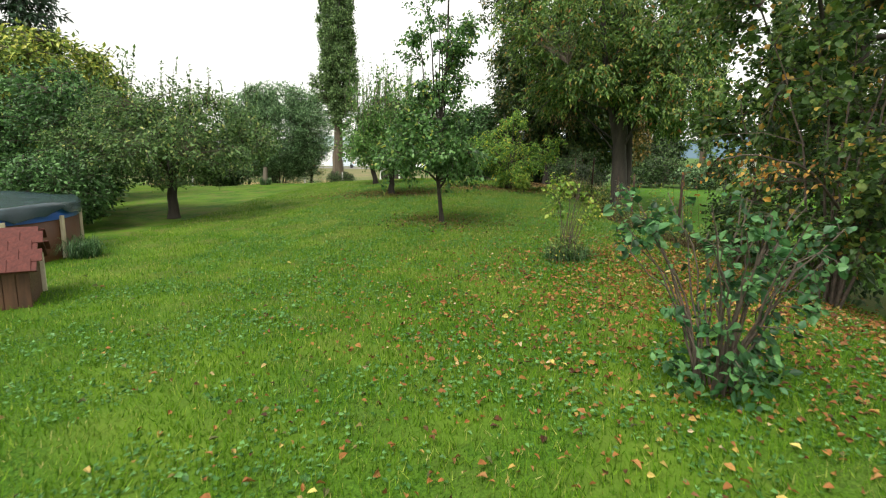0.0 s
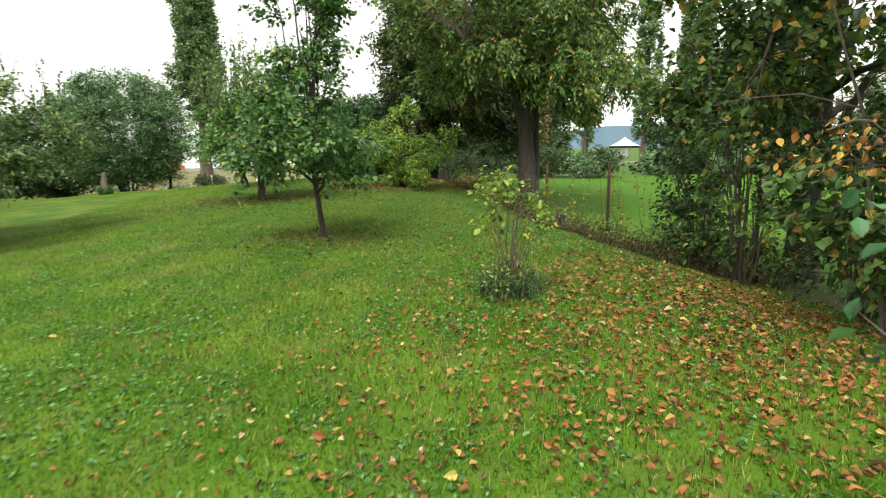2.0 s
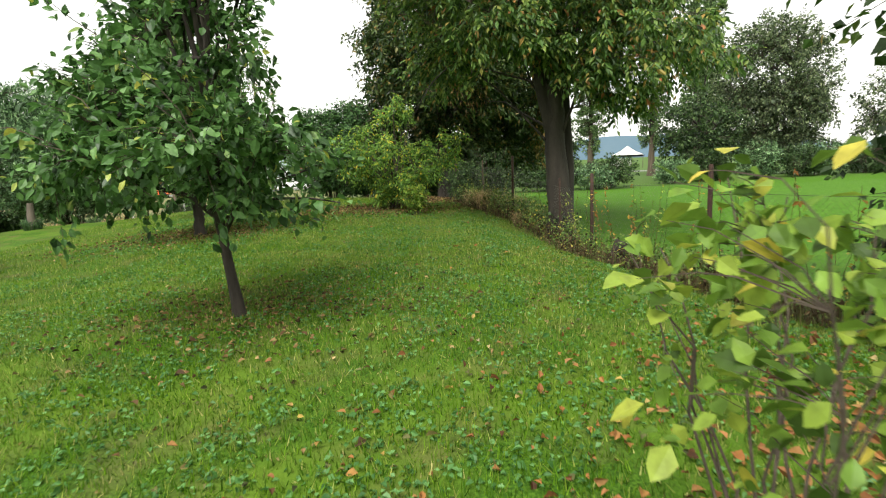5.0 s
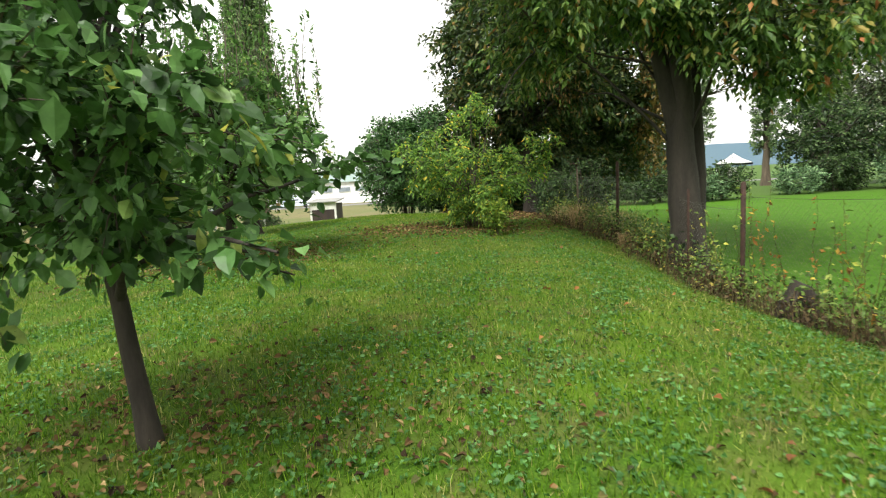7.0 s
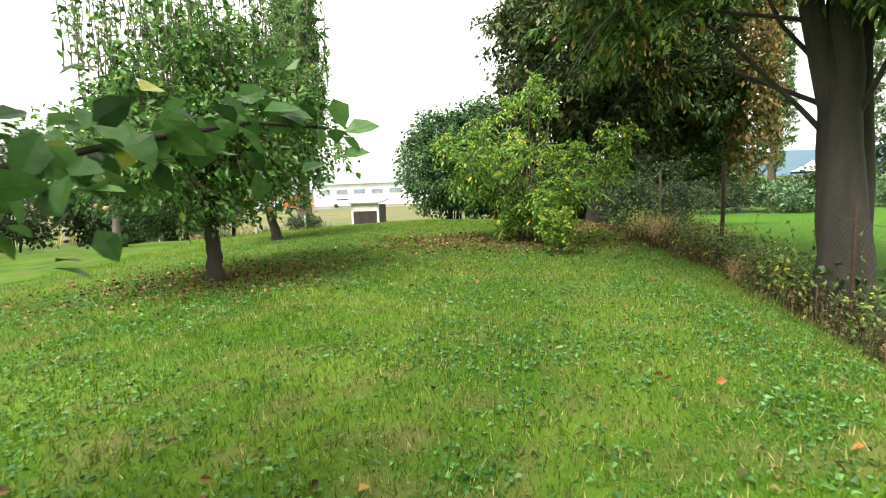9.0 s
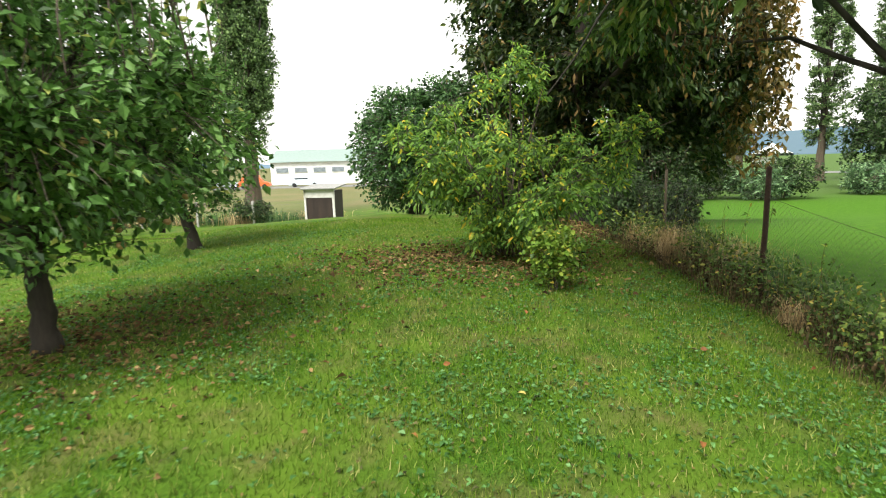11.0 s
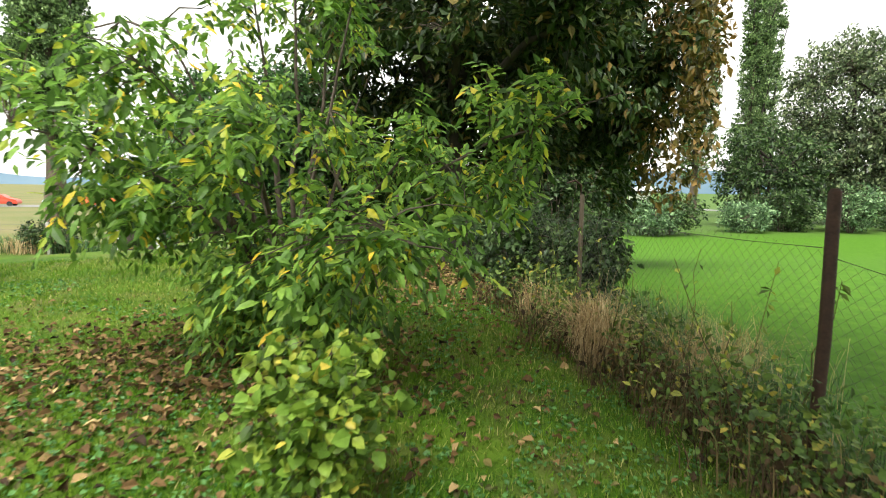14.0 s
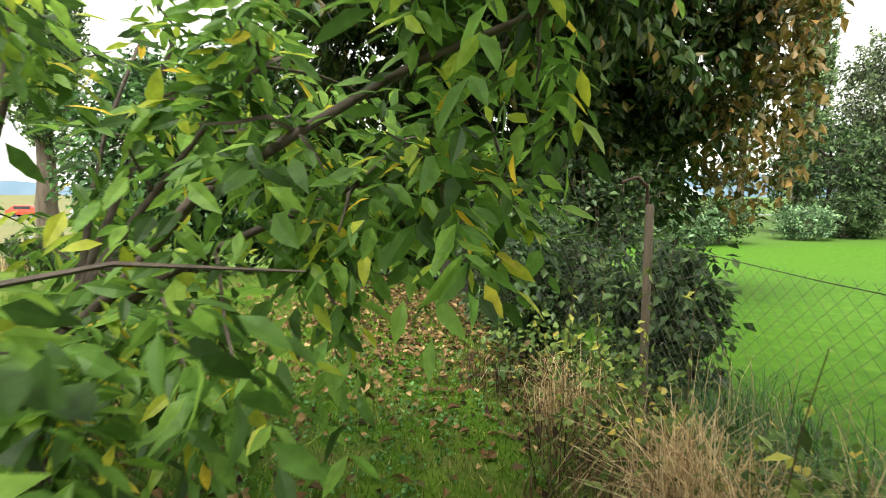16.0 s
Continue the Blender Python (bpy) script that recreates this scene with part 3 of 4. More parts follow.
# ---- shrubs ----
def shrub(name, x, y, label, stems_n, spread, tall, envelope, clumps, per, size, width, leaf, droop=0.3, clump=0.2, full=False, stem_r=0.014, category="shrub", hollow=0.3, pinnate=0, floor=0.1, up=0.0, group="", reach=(), bunch=0, loose=0.3):
    t = thing(name, place(x, y), label, category, group)
    stems = []
    for i in range(stems_n):
        a = rng.uniform(0, 2 * np.pi)
        s = spread * math.sqrt(rng.uniform(0.05, 1))
        foot = np.array([math.cos(a) * s * 0.15, math.sin(a) * s * 0.15, -0.04])
        tip = np.array([math.cos(a) * s, math.sin(a) * s, tall * rng.uniform(0.65, 1.0)])
        c = curve_points(foot, tip, tall * 0.05, 8, 0.02)
        c[:, 0] -= np.sin(np.linspace(0, np.pi, 8)) * math.cos(a) * s * 0.15
        part("stem", tube(c, np.linspace(stem_r, stem_r * 0.3, 8), 5), M_TWIG, t, smooth=True)
        stems.append(c[2:])
    for q in reach:
        c = curve_points((0, 0, 0.5), q, 0.25, 9, 0.02)
        part("long_branch", tube(c, np.linspace(stem_r, stem_r * 0.2, 9), 6), M_TWIG, t, smooth=True)
        stems.append(c[2:])
    if clumps:
        crown(t, envelope, clumps, per, size, width, leaf, stems, clump, hollow, droop, full, floor, up=up, pinnate=pinnate, twig=stem_r * 0.35, bunch=bunch, loose=loose)
    return t


# young walnut-like bush near the end of the path
shrub("elder_bush", 2.4, 22.9, "large leafy bush with pinnate green and yellow leaves", 10, 1.2, 2.6,
      [(0, 0, 1.35, 1.45, 1.45, 0.95), (0.0, 0, 2.25, 0.65, 0.65, 0.7), (0.1, 0, 3.0, 0.42, 0.42, 0.5), (1.7, -0.6, 1.95, 0.75, 0.4, 0.25), (1.3, -0.4, 1.35, 0.7, 0.5, 0.3), (-0.95, -0.35, 1.75, 0.95, 0.8, 0.65), (0.5, -1.35, 1.0, 0.6, 0.5, 0.4), (0.1, -0.4, 0.6, 0.9, 0.7, 0.4), (0.3, -0.9, 0.75, 0.7, 0.5, 0.4)], 310, 7, 0.092, 0.034, M_BUSH, 0.4, 0.15, True, 0.024, hollow=0.25, pinnate=3, floor=0.25, bunch=100, loose=0.16,
      reach=((0.1, 0.0, 3.4), (-0.35, 0.2, 3.1), (0.45, 0.1, 3.0), (2.35, -0.75, 2.05), (1.75, -0.4, 1.4), (-1.6, -0.6, 1.7), (-1.3, 0.5, 2.2), (0.8, -1.6, 1.05)))
shrub("young_shrub", 2.7, 20.65, "small yellow-green shrub with leafy shoots", 9, 0.28, 0.75,
      [(0, 0, 0.5, 0.34, 0.34, 0.36)], 110, 12, 0.052, 0.045, M_YELLOW, 0.3, 0.08, True, 0.006)
# thin-stemmed shrub in a grass tuft
s1 = shrub("currant_shoots", 1.93, 7.9, "sparse shrub with yellow leaves on thin stems in coarse grass", 20, 0.45, 1.25,
           [(-0.22, 0, 0.95, 0.18, 0.18, 0.35), (0.3, 0, 0.75, 0.2, 0.2, 0.3), (-0.1, 0, 1.1, 0.2, 0.2, 0.2)], 95, 5, 0.052, 0.036, M_YELLOW, 0.3, 0.06, True, 0.006)
a = rng.uniform(0, 2 * np.pi, 700)
q = 0.3 * np.sqrt(rng.uniform(0, 1, 700))
tagged(part("grass_tuft", arcs(np.cos(a) * q, np.sin(a) * q, 0.36, 0.006, 1.0, np.zeros(700) - 0.02), M_TUFT, s1), kind="stuff")
tagged(part("dead_growth", arcs(np.cos(a[:110]) * q[:110], np.sin(a[:110]) * q[:110], 0.5, 0.004, 0.6, np.zeros(110)), M_WEED, s1), kind="stuff")
q = inside([(0, 0, 0.16, 0.32, 0.32, 0.2)], 520)
tagged(part("leafy_base", leaves(q, rng.normal(0, 0.8, q.shape) + np.array([0, 0, 0.5]), 0.05, 0.024, full=True), M_WEEDGREEN, s1), kind="stuff")
# currant bush at the start
s2 = shrub("currant_bush", 2.05, 3.45, "half-bare currant bush with fresh green leaf clusters", 34, 0.7, 1.3,
           [(-0.6, 0.1, 1.15, 0.22, 0.3, 0.2), (-0.25, 0.1, 1.1, 0.3, 0.3, 0.25), (0.1, 0, 0.95, 0.25, 0.3, 0.3), (0.5, 0, 0.85, 0.2, 0.3, 0.35), (0.1, -0.1, 0.5, 0.5, 0.4, 0.4)], 130, 7, 0.06, 0.045, M_CURRANT, 0.4, 0.07, True, 0.010)
a = rng.uniform(0, 2 * np.pi, 260)
q = 0.4 * np.sqrt(rng.uniform(0, 1, 260))
tagged(part("weed_cover", leaves(np.stack([np.cos(a) * q, np.sin(a) * q, rng.uniform(0.02, 0.25, 260)], 1), rng.normal(0, 1, (260, 3)) + np.array([0, 0, 0.4]), 0.07, 0.04, full=True), M_CURRANT, s2), kind="stuff")

# tree and hedge on the right at the start
rt = thing("maple_tree", place(6.5, 9.2), "dark-trunked maple tree with some orange leaves", "tree")
stems = trunk_and_limbs(rt, [(0, 0, 0), (-0.05, 0, 1.5), (0.1, 0, 3.0), (0.15, 0, 5.5)], 0.2, 0.09,
                        np.concatenate([ring_targets(7, 1.8, 2.9), ring_targets(6, 1.9, 4.4)]), M_BARK, 0.06, 0.4, (0.3, 0.9))
# Last two crown lobes, mostly out of view, are added to shade the lawn.
crown(rt, [(-0.2, -0.6, 4.9, 2.9, 3.4, 2.1), (-0.5, -0.4, 2.7, 1.9, 2.0, 1.0), (-0.6, -4.2, 5.2, 2.6, 3.2, 1.5), (-2.0, -5.6, 5.5, 2.2, 2.8, 0.9)], 1250, 22, 0.105, 0.085, M_MAPLE, stems, 0.24, 0.2, 0.5, floor=1.5, bunch=125, loose=0.3)
sap = shrub("maple_sapling", 4.5, 6.1, "tall dark green maple sapling with one orange-leaved branch", 10, 1.0, 3.2, [(0, 0, 2.1, 1.15, 1.3, 1.5), (0.3, 0.2, 0.9, 0.9, 0.9, 0.8)], 250, 16, 0.075, 0.06, M_MAPLE, 0.5, 0.14, True, 0.02, bunch=42, loose=0.18)
reach = curve_points((0, 0, 1.1), (-1.75, -0.85, 1.6), 0.25, 8, 0.02)
part("branch", tube(reach, np.linspace(0.018, 0.005, 8), 5), M_TWIG, sap)
q = inside([(-1.5, -0.7, 1.52, 0.5, 0.4, 0.17), (-0.8, -0.4, 1.5, 0.5, 0.4, 0.2)], 150)
tagged(part("orange_spray", leaves(q, rng.normal(0, 0.6, (150, 3)) + np.array([-0.5, -0.2, -0.8]), 0.046, 0.027, full=True), M_ORANGE, sap, "orange autumn leaves"), kind="stuff")
# Shrubs at y 5.2 and 3.4 are unseen, added to darken the lawn.
for i, (x, y, h, r) in enumerate(((5.35, 8.9, 2.9, 0.85), (5.55, 7.4, 2.4, 0.9), (5.5, 10.1, 2.1, 0.7), (6.0, 5.2, 2.6, 1.0), (6.2, 3.4, 2.8, 1.1))):
    shrub("hedge_shrub", x, y, "dense dark green hedge shrub along the fence", 16, r * 0.8, h, [(0, 0, h * 0.5, r, r, h * 0.52)], 150, 16, 0.08, 0.052, M_HEDGE if i else M_MAPLE, 0.4, 0.14, False, 0.014, hollow=0.3, bunch=34, loose=0.16, group="hedge along the fence")
# hedge at the far end of the fence
for x, y, h, r in ((5.2, 25.5, 1.35, 0.65), (5.4, 26.8, 1.5, 0.8), (5.6, 28.3, 1.7, 0.9), (5.8, 24.6, 1.3, 0.5), (6.5, 27.5, 2.2, 1.0)):
    shrub("hedge_shrub", x, y, "dense dark green hedge shrub along the fence", 12, r * 0.8, h, [(0, 0, h * 0.48, r, r, h * 0.5)], 170, 16, 0.08, 0.055, M_HEDGE, 0.4, 0.17, False, 0.012, hollow=0.3, group="hedge along the fence")
# hazel beside the shed
shrub("hazel_bush", 0.35, 31.6, "big rounded dark green hazel bush beside the shed", 18, 1.9, 4.0, [(0, 0, 2.0, 2.2, 2.3, 2.1), (1.0, 0, 2.6, 1.6, 1.6, 1.9)], 1500, 20, 0.12, 0.08, M_HAZEL, 0.3, 0.28, False, 0.03, hollow=0.4)
shrub("hazel_bush", 2.0, 33.5, "dark green bush in the shade behind the lawn", 12, 1.9, 3.4, [(0, 0, 1.8, 2.4, 2.0, 1.8)], 800, 20, 0.13, 0.08, M_HAZEL, 0.3, 0.28, False, 0.03, hollow=0.4)
for x, y, h, r in ((4.6, 33.6, 2.6, 2.0), (7.4, 33.2, 3.0, 2.2)):
    shrub("undergrowth_bush", x, y, "dark undergrowth bush behind the great tree", 8, r * 0.8, h, [(0, 0, h * 0.45, r, r, h * 0.5)], 420, 20, 0.13, 0.08, M_HEDGE, 0.3, 0.28, False, 0.02, hollow=0.4)
# left side of the garden
shrub("willow_bush", -10.4, 31.8, "round grey-green willow bush", 22, 2.4, 5.2, [(0, 0, 2.9, 3.3, 3.3, 3.0)], 2300, 26, 0.15, 0.055, M_WILLOW, 0.0, 0.32, False, 0.03, hollow=0.45, up=0.6)
shrub("lilac_bush", -11.0, 15.3, "dense bluish-green bush behind the pool", 16, 2.0, 4.2, [(0, 0, 2.1, 2.2, 2.4, 2.2)], 1100, 20, 0.11, 0.07, M_HAZEL, 0.3, 0.26, False, 0.03, hollow=0.4)
shrub("lilac_bush", -9.2, 12.6, "low dark bush beside the pool", 12, 1.1, 1.9, [(0, 0, 0.95, 1.3, 1.3, 1.0)], 420, 18, 0.09, 0.06, M_HAZEL, 0.3, 0.2, False, 0.02, hollow=0.4)
shrub("elder_tree", -15.5, 20.5, "tall golden-green leafy tree", 12, 3.0, 6.2, [(0, 0, 3.5, 3.3, 3.3, 2.9)], 1300, 22, 0.19, 0.1, M_GOLD, 0.3, 0.4, False, 0.05, "tree", hollow=0.45)
for x, y, h, r in ((-18.5, 33, 5, 3.2), (-21, 27, 5.5, 3.0), (-15.5, 36, 3.4, 2.6)):
    shrub("hedge_shrub", x, y, "dense green hedge shrub at the garden edge", 10, r * 0.8, h, [(0, 0, h * 0.5, r, r, h * 0.52)], 380, 20, 0.2, 0.12, M_HEDGE, 0.3, 0.4, False, 0.03, hollow=0.5, group="garden edge hedge")


# ---- far trees ----
def poplar(x, y, h, r, r0, label, clumps=520, gap=0.1, size=0.2):
    t = thing("poplar_tree", place(x, y), label, "tree", "lombardy poplars")
    n = 9
    z0 = h * (gap + 0.07)
    stems = trunk_and_limbs(t, [(0, 0, 0), (0.1, 0, h * 0.3), (0, 0, h * 0.95)], r0, r0 * 0.12, np.zeros((0, 3)), M_BARK3)
    for i in range(n):
        a = rng.uniform(0, 2 * np.pi)
        z = z0 + (h * 0.55) * i / n
        c = curve_points((0, 0, z), (math.cos(a) * r * 0.75, math.sin(a) * r * 0.75, z + h * 0.3), -0.5, 6, 0.1)
        part("limb", tube(c, np.linspace(r0 * 0.35, r0 * 0.08, 6), 5), M_BARK2, t)
        stems.append(c)
    spindles = [(0, 0, h * 0.72, r * 0.4, r * 0.4, h * 0.28)]
    for i in range(26):
        a, u = i * 2.4, (i + 0.5) / 26
        q = r * (0.88 - 0.45 * u) * rng.uniform(0.55, 1.1) * min(1, 0.4 + 3.5 * u)
        spindles.append((math.cos(a) * q, math.sin(a) * q, h * (gap + 0.06 + (0.86 - gap) * u), r * 0.32, r * 0.32, h * rng.uniform(0.08, 0.13)))
    crown(t, spindles, clumps, 26, size, size * 0.75, M_POPLAR, stems, 0.28, 0.15, 0.0, up=1.1, twig=0.02, floor=h * gap * 0.7)
    return t


poplar(-10.0, 45.4, 18.0, 2.2, 0.52, "tall columnar poplar with thick ridged trunk", 2600, 0.26, 0.15)
for x, y, h in ((31.2, 71, 25), (39.5, 71, 27), (44, 69, 26), (49, 73, 27), (27.5, 73, 24)):
    poplar(x, y, h, 2.3, 0.45, "tall slim poplar in a row behind the field", 1150)


def round_tree(name, x, y, h, r, leaf, label, clumps, size=0.3):
    t = thing(name, place(x, y), label, "tree")
    stems = trunk_and_limbs(t, [(0, 0, 0), (0.1, 0, h * 0.3), (0, 0, h * 0.7)], 0.035 * h * 0.6, 0.08, np.concatenate([ring_targets(6, r * 0.6, h * 0.45), ring_targets(5, r * 0.5, h * 0.7)]), M_BARK, 0.12, 0.4)
    crown(t, [(0, 0, h * 0.55, r, r, h * 0.42), (0, 0, h * 0.3, r * 0.95, r * 0.95, h * 0.28)], clumps, 24, size, size * 0.6, leaf, stems, 0.6, 0.5, 0.3, floor=0.3, twig=0.02)
    return t


round_tree("lime_tree", 47, 60, 18, 6.5, M_LIME, "big rounded dark green tree behind the field", 1900, 0.3)
round_tree("lime_tree", 35.5, 56, 9, 4.5, M_HEDGE, "broad dark tree behind the field hedge", 420)
round_tree("lime_tree", 20.5, 60, 8, 4.5, M_HEDGE, "broad dark tree behind the field hedge", 420)
round_tree("lime_tree", 57, 52, 12, 6, M_LIME, "big rounded dark green tree behind the field", 420)
round_tree("small_tree", -9.0, 33.5, 3.6, 1.4, M_WALNUT, "small thin tree with sparse pinkish leaves", 70, 0.07)
for i in range(18):
    u = i / 17
    x, y = 13 + 46 * u + rng.normal(0, 0.5), 50 + 4 * u + rng.normal(0, 0.8)
    h, r = rng.uniform(2.2, 3.8), rng.uniform(1.8, 2.5)
    if 24.4 < x < 26.9:
        continue
    shrub("field_shrub", x, y, "bushy grey-green shrub at the edge of the field", 6, r * 0.7, h, [(0, 0, h * 0.45, r, r, h * 0.5)], 150, 18, 0.22, 0.12, M_HEDGE if i % 3 else M_WILLOW, 0.1, 0.35, False, 0.03, hollow=0.5, up=0.3, group="field hedge")
shrub("verge_bush", -9.2, 43.0, "low dark green bush at the foot of the poplar", 8, 1.0, 1.5, [(0, 0, 0.7, 1.3, 0.9, 0.7)], 130, 18, 0.12, 0.07, M_HEDGE, 0.1, 0.22, False, 0.02, hollow=0.4)
# spruce
sp = thing("spruce_tree", place(-26.5, 34), "tall dark spruce behind the garden", "tree")
stems = trunk_and_limbs(sp, [(0, 0, 0), (0, 0, 9), (0, 0, 19)], 0.28, 0.03, np.zeros((0, 3)), M_BARK)
lp, ld, pieces = [], [], []
for z in np.arange(1.5, 18.8, 0.45):
    r = 4.6 * (1 - z / 19.5)
    for a in rng.uniform(0, 2 * np.pi, 9):
        d = np.array([math.cos(a), math.sin(a), -0.25])
        ln = r * rng.uniform(0.75, 1.1)
        pieces.append(tube(np.array([(0, 0, z), d * ln * 0.5 + (0, 0, z), d * ln + (0, 0, z + 0.2)]), [0.03, 0.02, 0.008], 3))
        u = rng.uniform(0.15, 1, 34)[:, None]
        lp.append(np.array([0, 0, z]) + d * ln * u + rng.normal(0, 0.1, (34, 3)))
        ld.append(d + rng.normal(0, 0.6, (34, 3)) - np.array([0, 0, 0.5]))
tagged(part("boughs", joined(pieces), M_TWIG, sp), kind="stuff")
tagged(part("needles", leaves(np.concatenate(lp), np.concatenate(ld), 0.42, 0.13), M_FIR, sp), kind="stuff")

# ---- fence ----
fence = thing("wire_fence", place(5.5, 14), "old chain-link fence on rusty posts along the lawn", "fence")
fence.location = (0, 0, 0)
posts = [(9.4, 1.5, 0.0), (13.4, 1.66, 0.0), (16.6, 1.62, 0.01), (18.0, 1.45, 0.0), (20.95, 1.62, 0.04), (24.0, 1.5, -0.03), (27.0, 1.4, 0.0), (30.0, 1.4, 0.0)]
ends = []
for y, h, lean in posts:
    x = float(fence_x(y)) + (0.15 if 23 < y < 25 else 0)
    z = hz(x, y)
    p = np.array([(x, y, z - 0.1), (x + lean * 0.5, y, z + h * 0.5), (x + lean, y + lean, z + h - 0.02), (x + lean, y + lean, z + h)])
    r = 0.022 if abs(y - 18.0) < 0.1 else (0.025 if 23 < y < 25 else 0.033)
    part("post", tube(p, [r, r, r, r * 0.6], 10), M_BARK3 if 23 < y < 25 else M_RUST, fence, smooth=True)
    if 23 < y < 25:
        bow = np.array([(x + lean, y, z + h - 0.02), (x + lean - 0.02, y - 0.03, z + h + 0.1), (x + lean - 0.1, y - 0.06, z + h + 0.15), (x + lean - 0.2, y - 0.08, z + h + 0.12)])
        part("bent_rod", tube(bow, [0.012, 0.011, 0.01, 0.009], 6), M_RUST, fence, "bent rusty rod on the post", smooth=True)
    ends.append((x + lean * 0.8, y, z + 0.05, h - 0.25))
for (x0, y0, z0, h0), (x1, y1, z1, h1) in zip(ends[:-1], ends[1:]):
    ln = y1 - y0
    h = min(h0, h1)
    pieces = []
    n = int(ln / 0.075)
    for k in range(-int(h / 0.075) - 1, n + 1):
        for sgn in (1, -1):
            a, c = k * 0.075, k * 0.075 + h
            za, zc = (0.0, h) if sgn > 0 else (h, 0.0)
            lo, hi = max(a, 0), min(c, ln)
            if hi - lo < 0.02:
                continue
            f = lambda v: (x0 + (x1 - x0) * v / ln + 0.002 * sgn, y0 + v, z0 + (z1 - z0) * v / ln + za + (zc - za) * (v - a) / h + 0.02 * math.sin(v * 2.1))
            pieces.append(tube(np.array([f(lo), f((lo + hi) / 2), f(hi)]), [0.0009] * 3, 3))
    for zz in (0.02, h):
        pieces.append(tube(curve_points((x0, y0, z0 + zz), (x1, y1, z1 + zz), -0.04, 6), [0.0025] * 6, 3))
    tagged(part("wire_mesh", joined(pieces), M_WIRE, fence), kind="stuff")

# ---- weeds along the fence ----
for i, y in enumerate(np.arange(9.0, 25.5, 0.55)):
    x = float(fence_x(y)) - 0.25 + rng.normal(0, 0.1)
    t = thing("weed_clump", place(x, y), "withered brown weeds with a few green leaves at the fence", "weeds", "weeds along the fence")
    n = 130
    a = rng.uniform(0, 2 * np.pi, n)
    q = 0.42 * np.sqrt(rng.uniform(0, 1, n))
    tagged(part("stalk_tangle", arcs(np.cos(a) * q, np.sin(a) * q, rng.uniform(0.35, 0.6), 0.007, 0.9, np.zeros(n) - 0.03), M_WEED, t), kind="stuff")
    nl = 120
    p = inside([(0, 0, 0.12, 0.45, 0.4, 0.3)], nl)
    tagged(part("withered_leaves", leaves(p, rng.normal(0, 1, (nl, 3)), 0.06, 0.035), M_WEED, t), kind="stuff")
    ng = int(rng.choice([140, 260, 380])) if y < 18 else int(rng.choice([300, 460, 620]))
    p = inside([(0.1, 0, 0.22, 0.42, 0.4, 0.36)] if y < 18 else [(0.15, 0, 0.25, 0.42, 0.4, 0.42)], ng)
    tagged(part("green_leaves", leaves(p, rng.normal(0, 1, (ng, 3)) + np.array([0, 0, 0.3]), 0.05, 0.032, full=True), M_WEEDGREEN, t), kind="stuff")
    if i % 2 == 0:
        tall, lp, ld = [], [], []
        for k in range(8 if y < 17 else 4):
            f = np.array([rng.normal(0.1, 0.2), rng.normal(0, 0.3), 0])
            tip = f + np.array([rng.normal(0, 0.15), rng.normal(0, 0.15), rng.uniform(0.6, 1.65 if y < 17 else 1.2)])
            c = curve_points(f, tip, 0, 6, 0.02)
            tall.append(tube(c, np.linspace(0.005, 0.002, 6), 3))
            u = rng.uniform(0.3, 1, 14)[:, None]
            lp.append(f + (tip - f) * u)
            ld.append(rng.normal(0, 1, (14, 3)) - np.array([0, 0, 0.4]))
        tagged(part("tall_stalk_mass", joined(tall), M_WEED, t), kind="stuff")
        tagged(part("stalk_leaves", leaves(np.concatenate(lp), np.concatenate(ld), 0.06, 0.03), M_GOLD if i % 4 or y > 17 else M_ORANGE, t), kind="stuff")
for x, y, h, n in ((5.0, 22.75, 0.8, 620), (5.1, 23.2, 0.8, 420), (5.2, 19.9, 0.45, 200), (4.95, 24.2, 0.7, 220)):
    t = thing("dry_grass_tuft", place(x, y), "drooping tuft of straw-coloured dry grass", "grass tuft", "dry grass along the fence")
    a = rng.uniform(0, 2 * np.pi, n)
    q = 0.2 * np.sqrt(rng.uniform(0, 1, n))
    tagged(part("dry_foliage", arcs(np.cos(a) * q, np.sin(a) * q, h, 0.0036, 0.8, np.zeros(n) - 0.02), M_HAY, t), kind="stuff")


heap = thing("old_stump", place(5.5, 15.3), "dark rotten tree stump among dry weeds", "stump", kind="")
bm = bmesh.new()
bmesh.ops.create_cone(bm, cap_ends=True, segments=18, radius1=0.27, radius2=0.13, depth=0.5)
bmesh.ops.subdivide_edges(bm, edges=bm.edges[:], cuts=2)
for v in bm.verts:
    v.co += Vector((noise.noise(v.co * 4), noise.noise(v.co * 4 + Vector((7, 0, 0))), noise.noise(v.co * 5 + Vector((0, 9, 0))))) * 0.1
    v.co.z += 0.2
part("wood", bm, M_BARK, heap)
ivy = inside([(0, 0, 0.35, 0.36, 0.36, 0.5)], 260, 0.75)
tagged(part("ivy", leaves(ivy, ivy * np.array([1, 1, 0.2]) + rng.normal(0, 0.3, ivy.shape), 0.08, 0.065, full=True), M_HEDGE, wal, "ivy at the trunk foot"), kind="stuff")

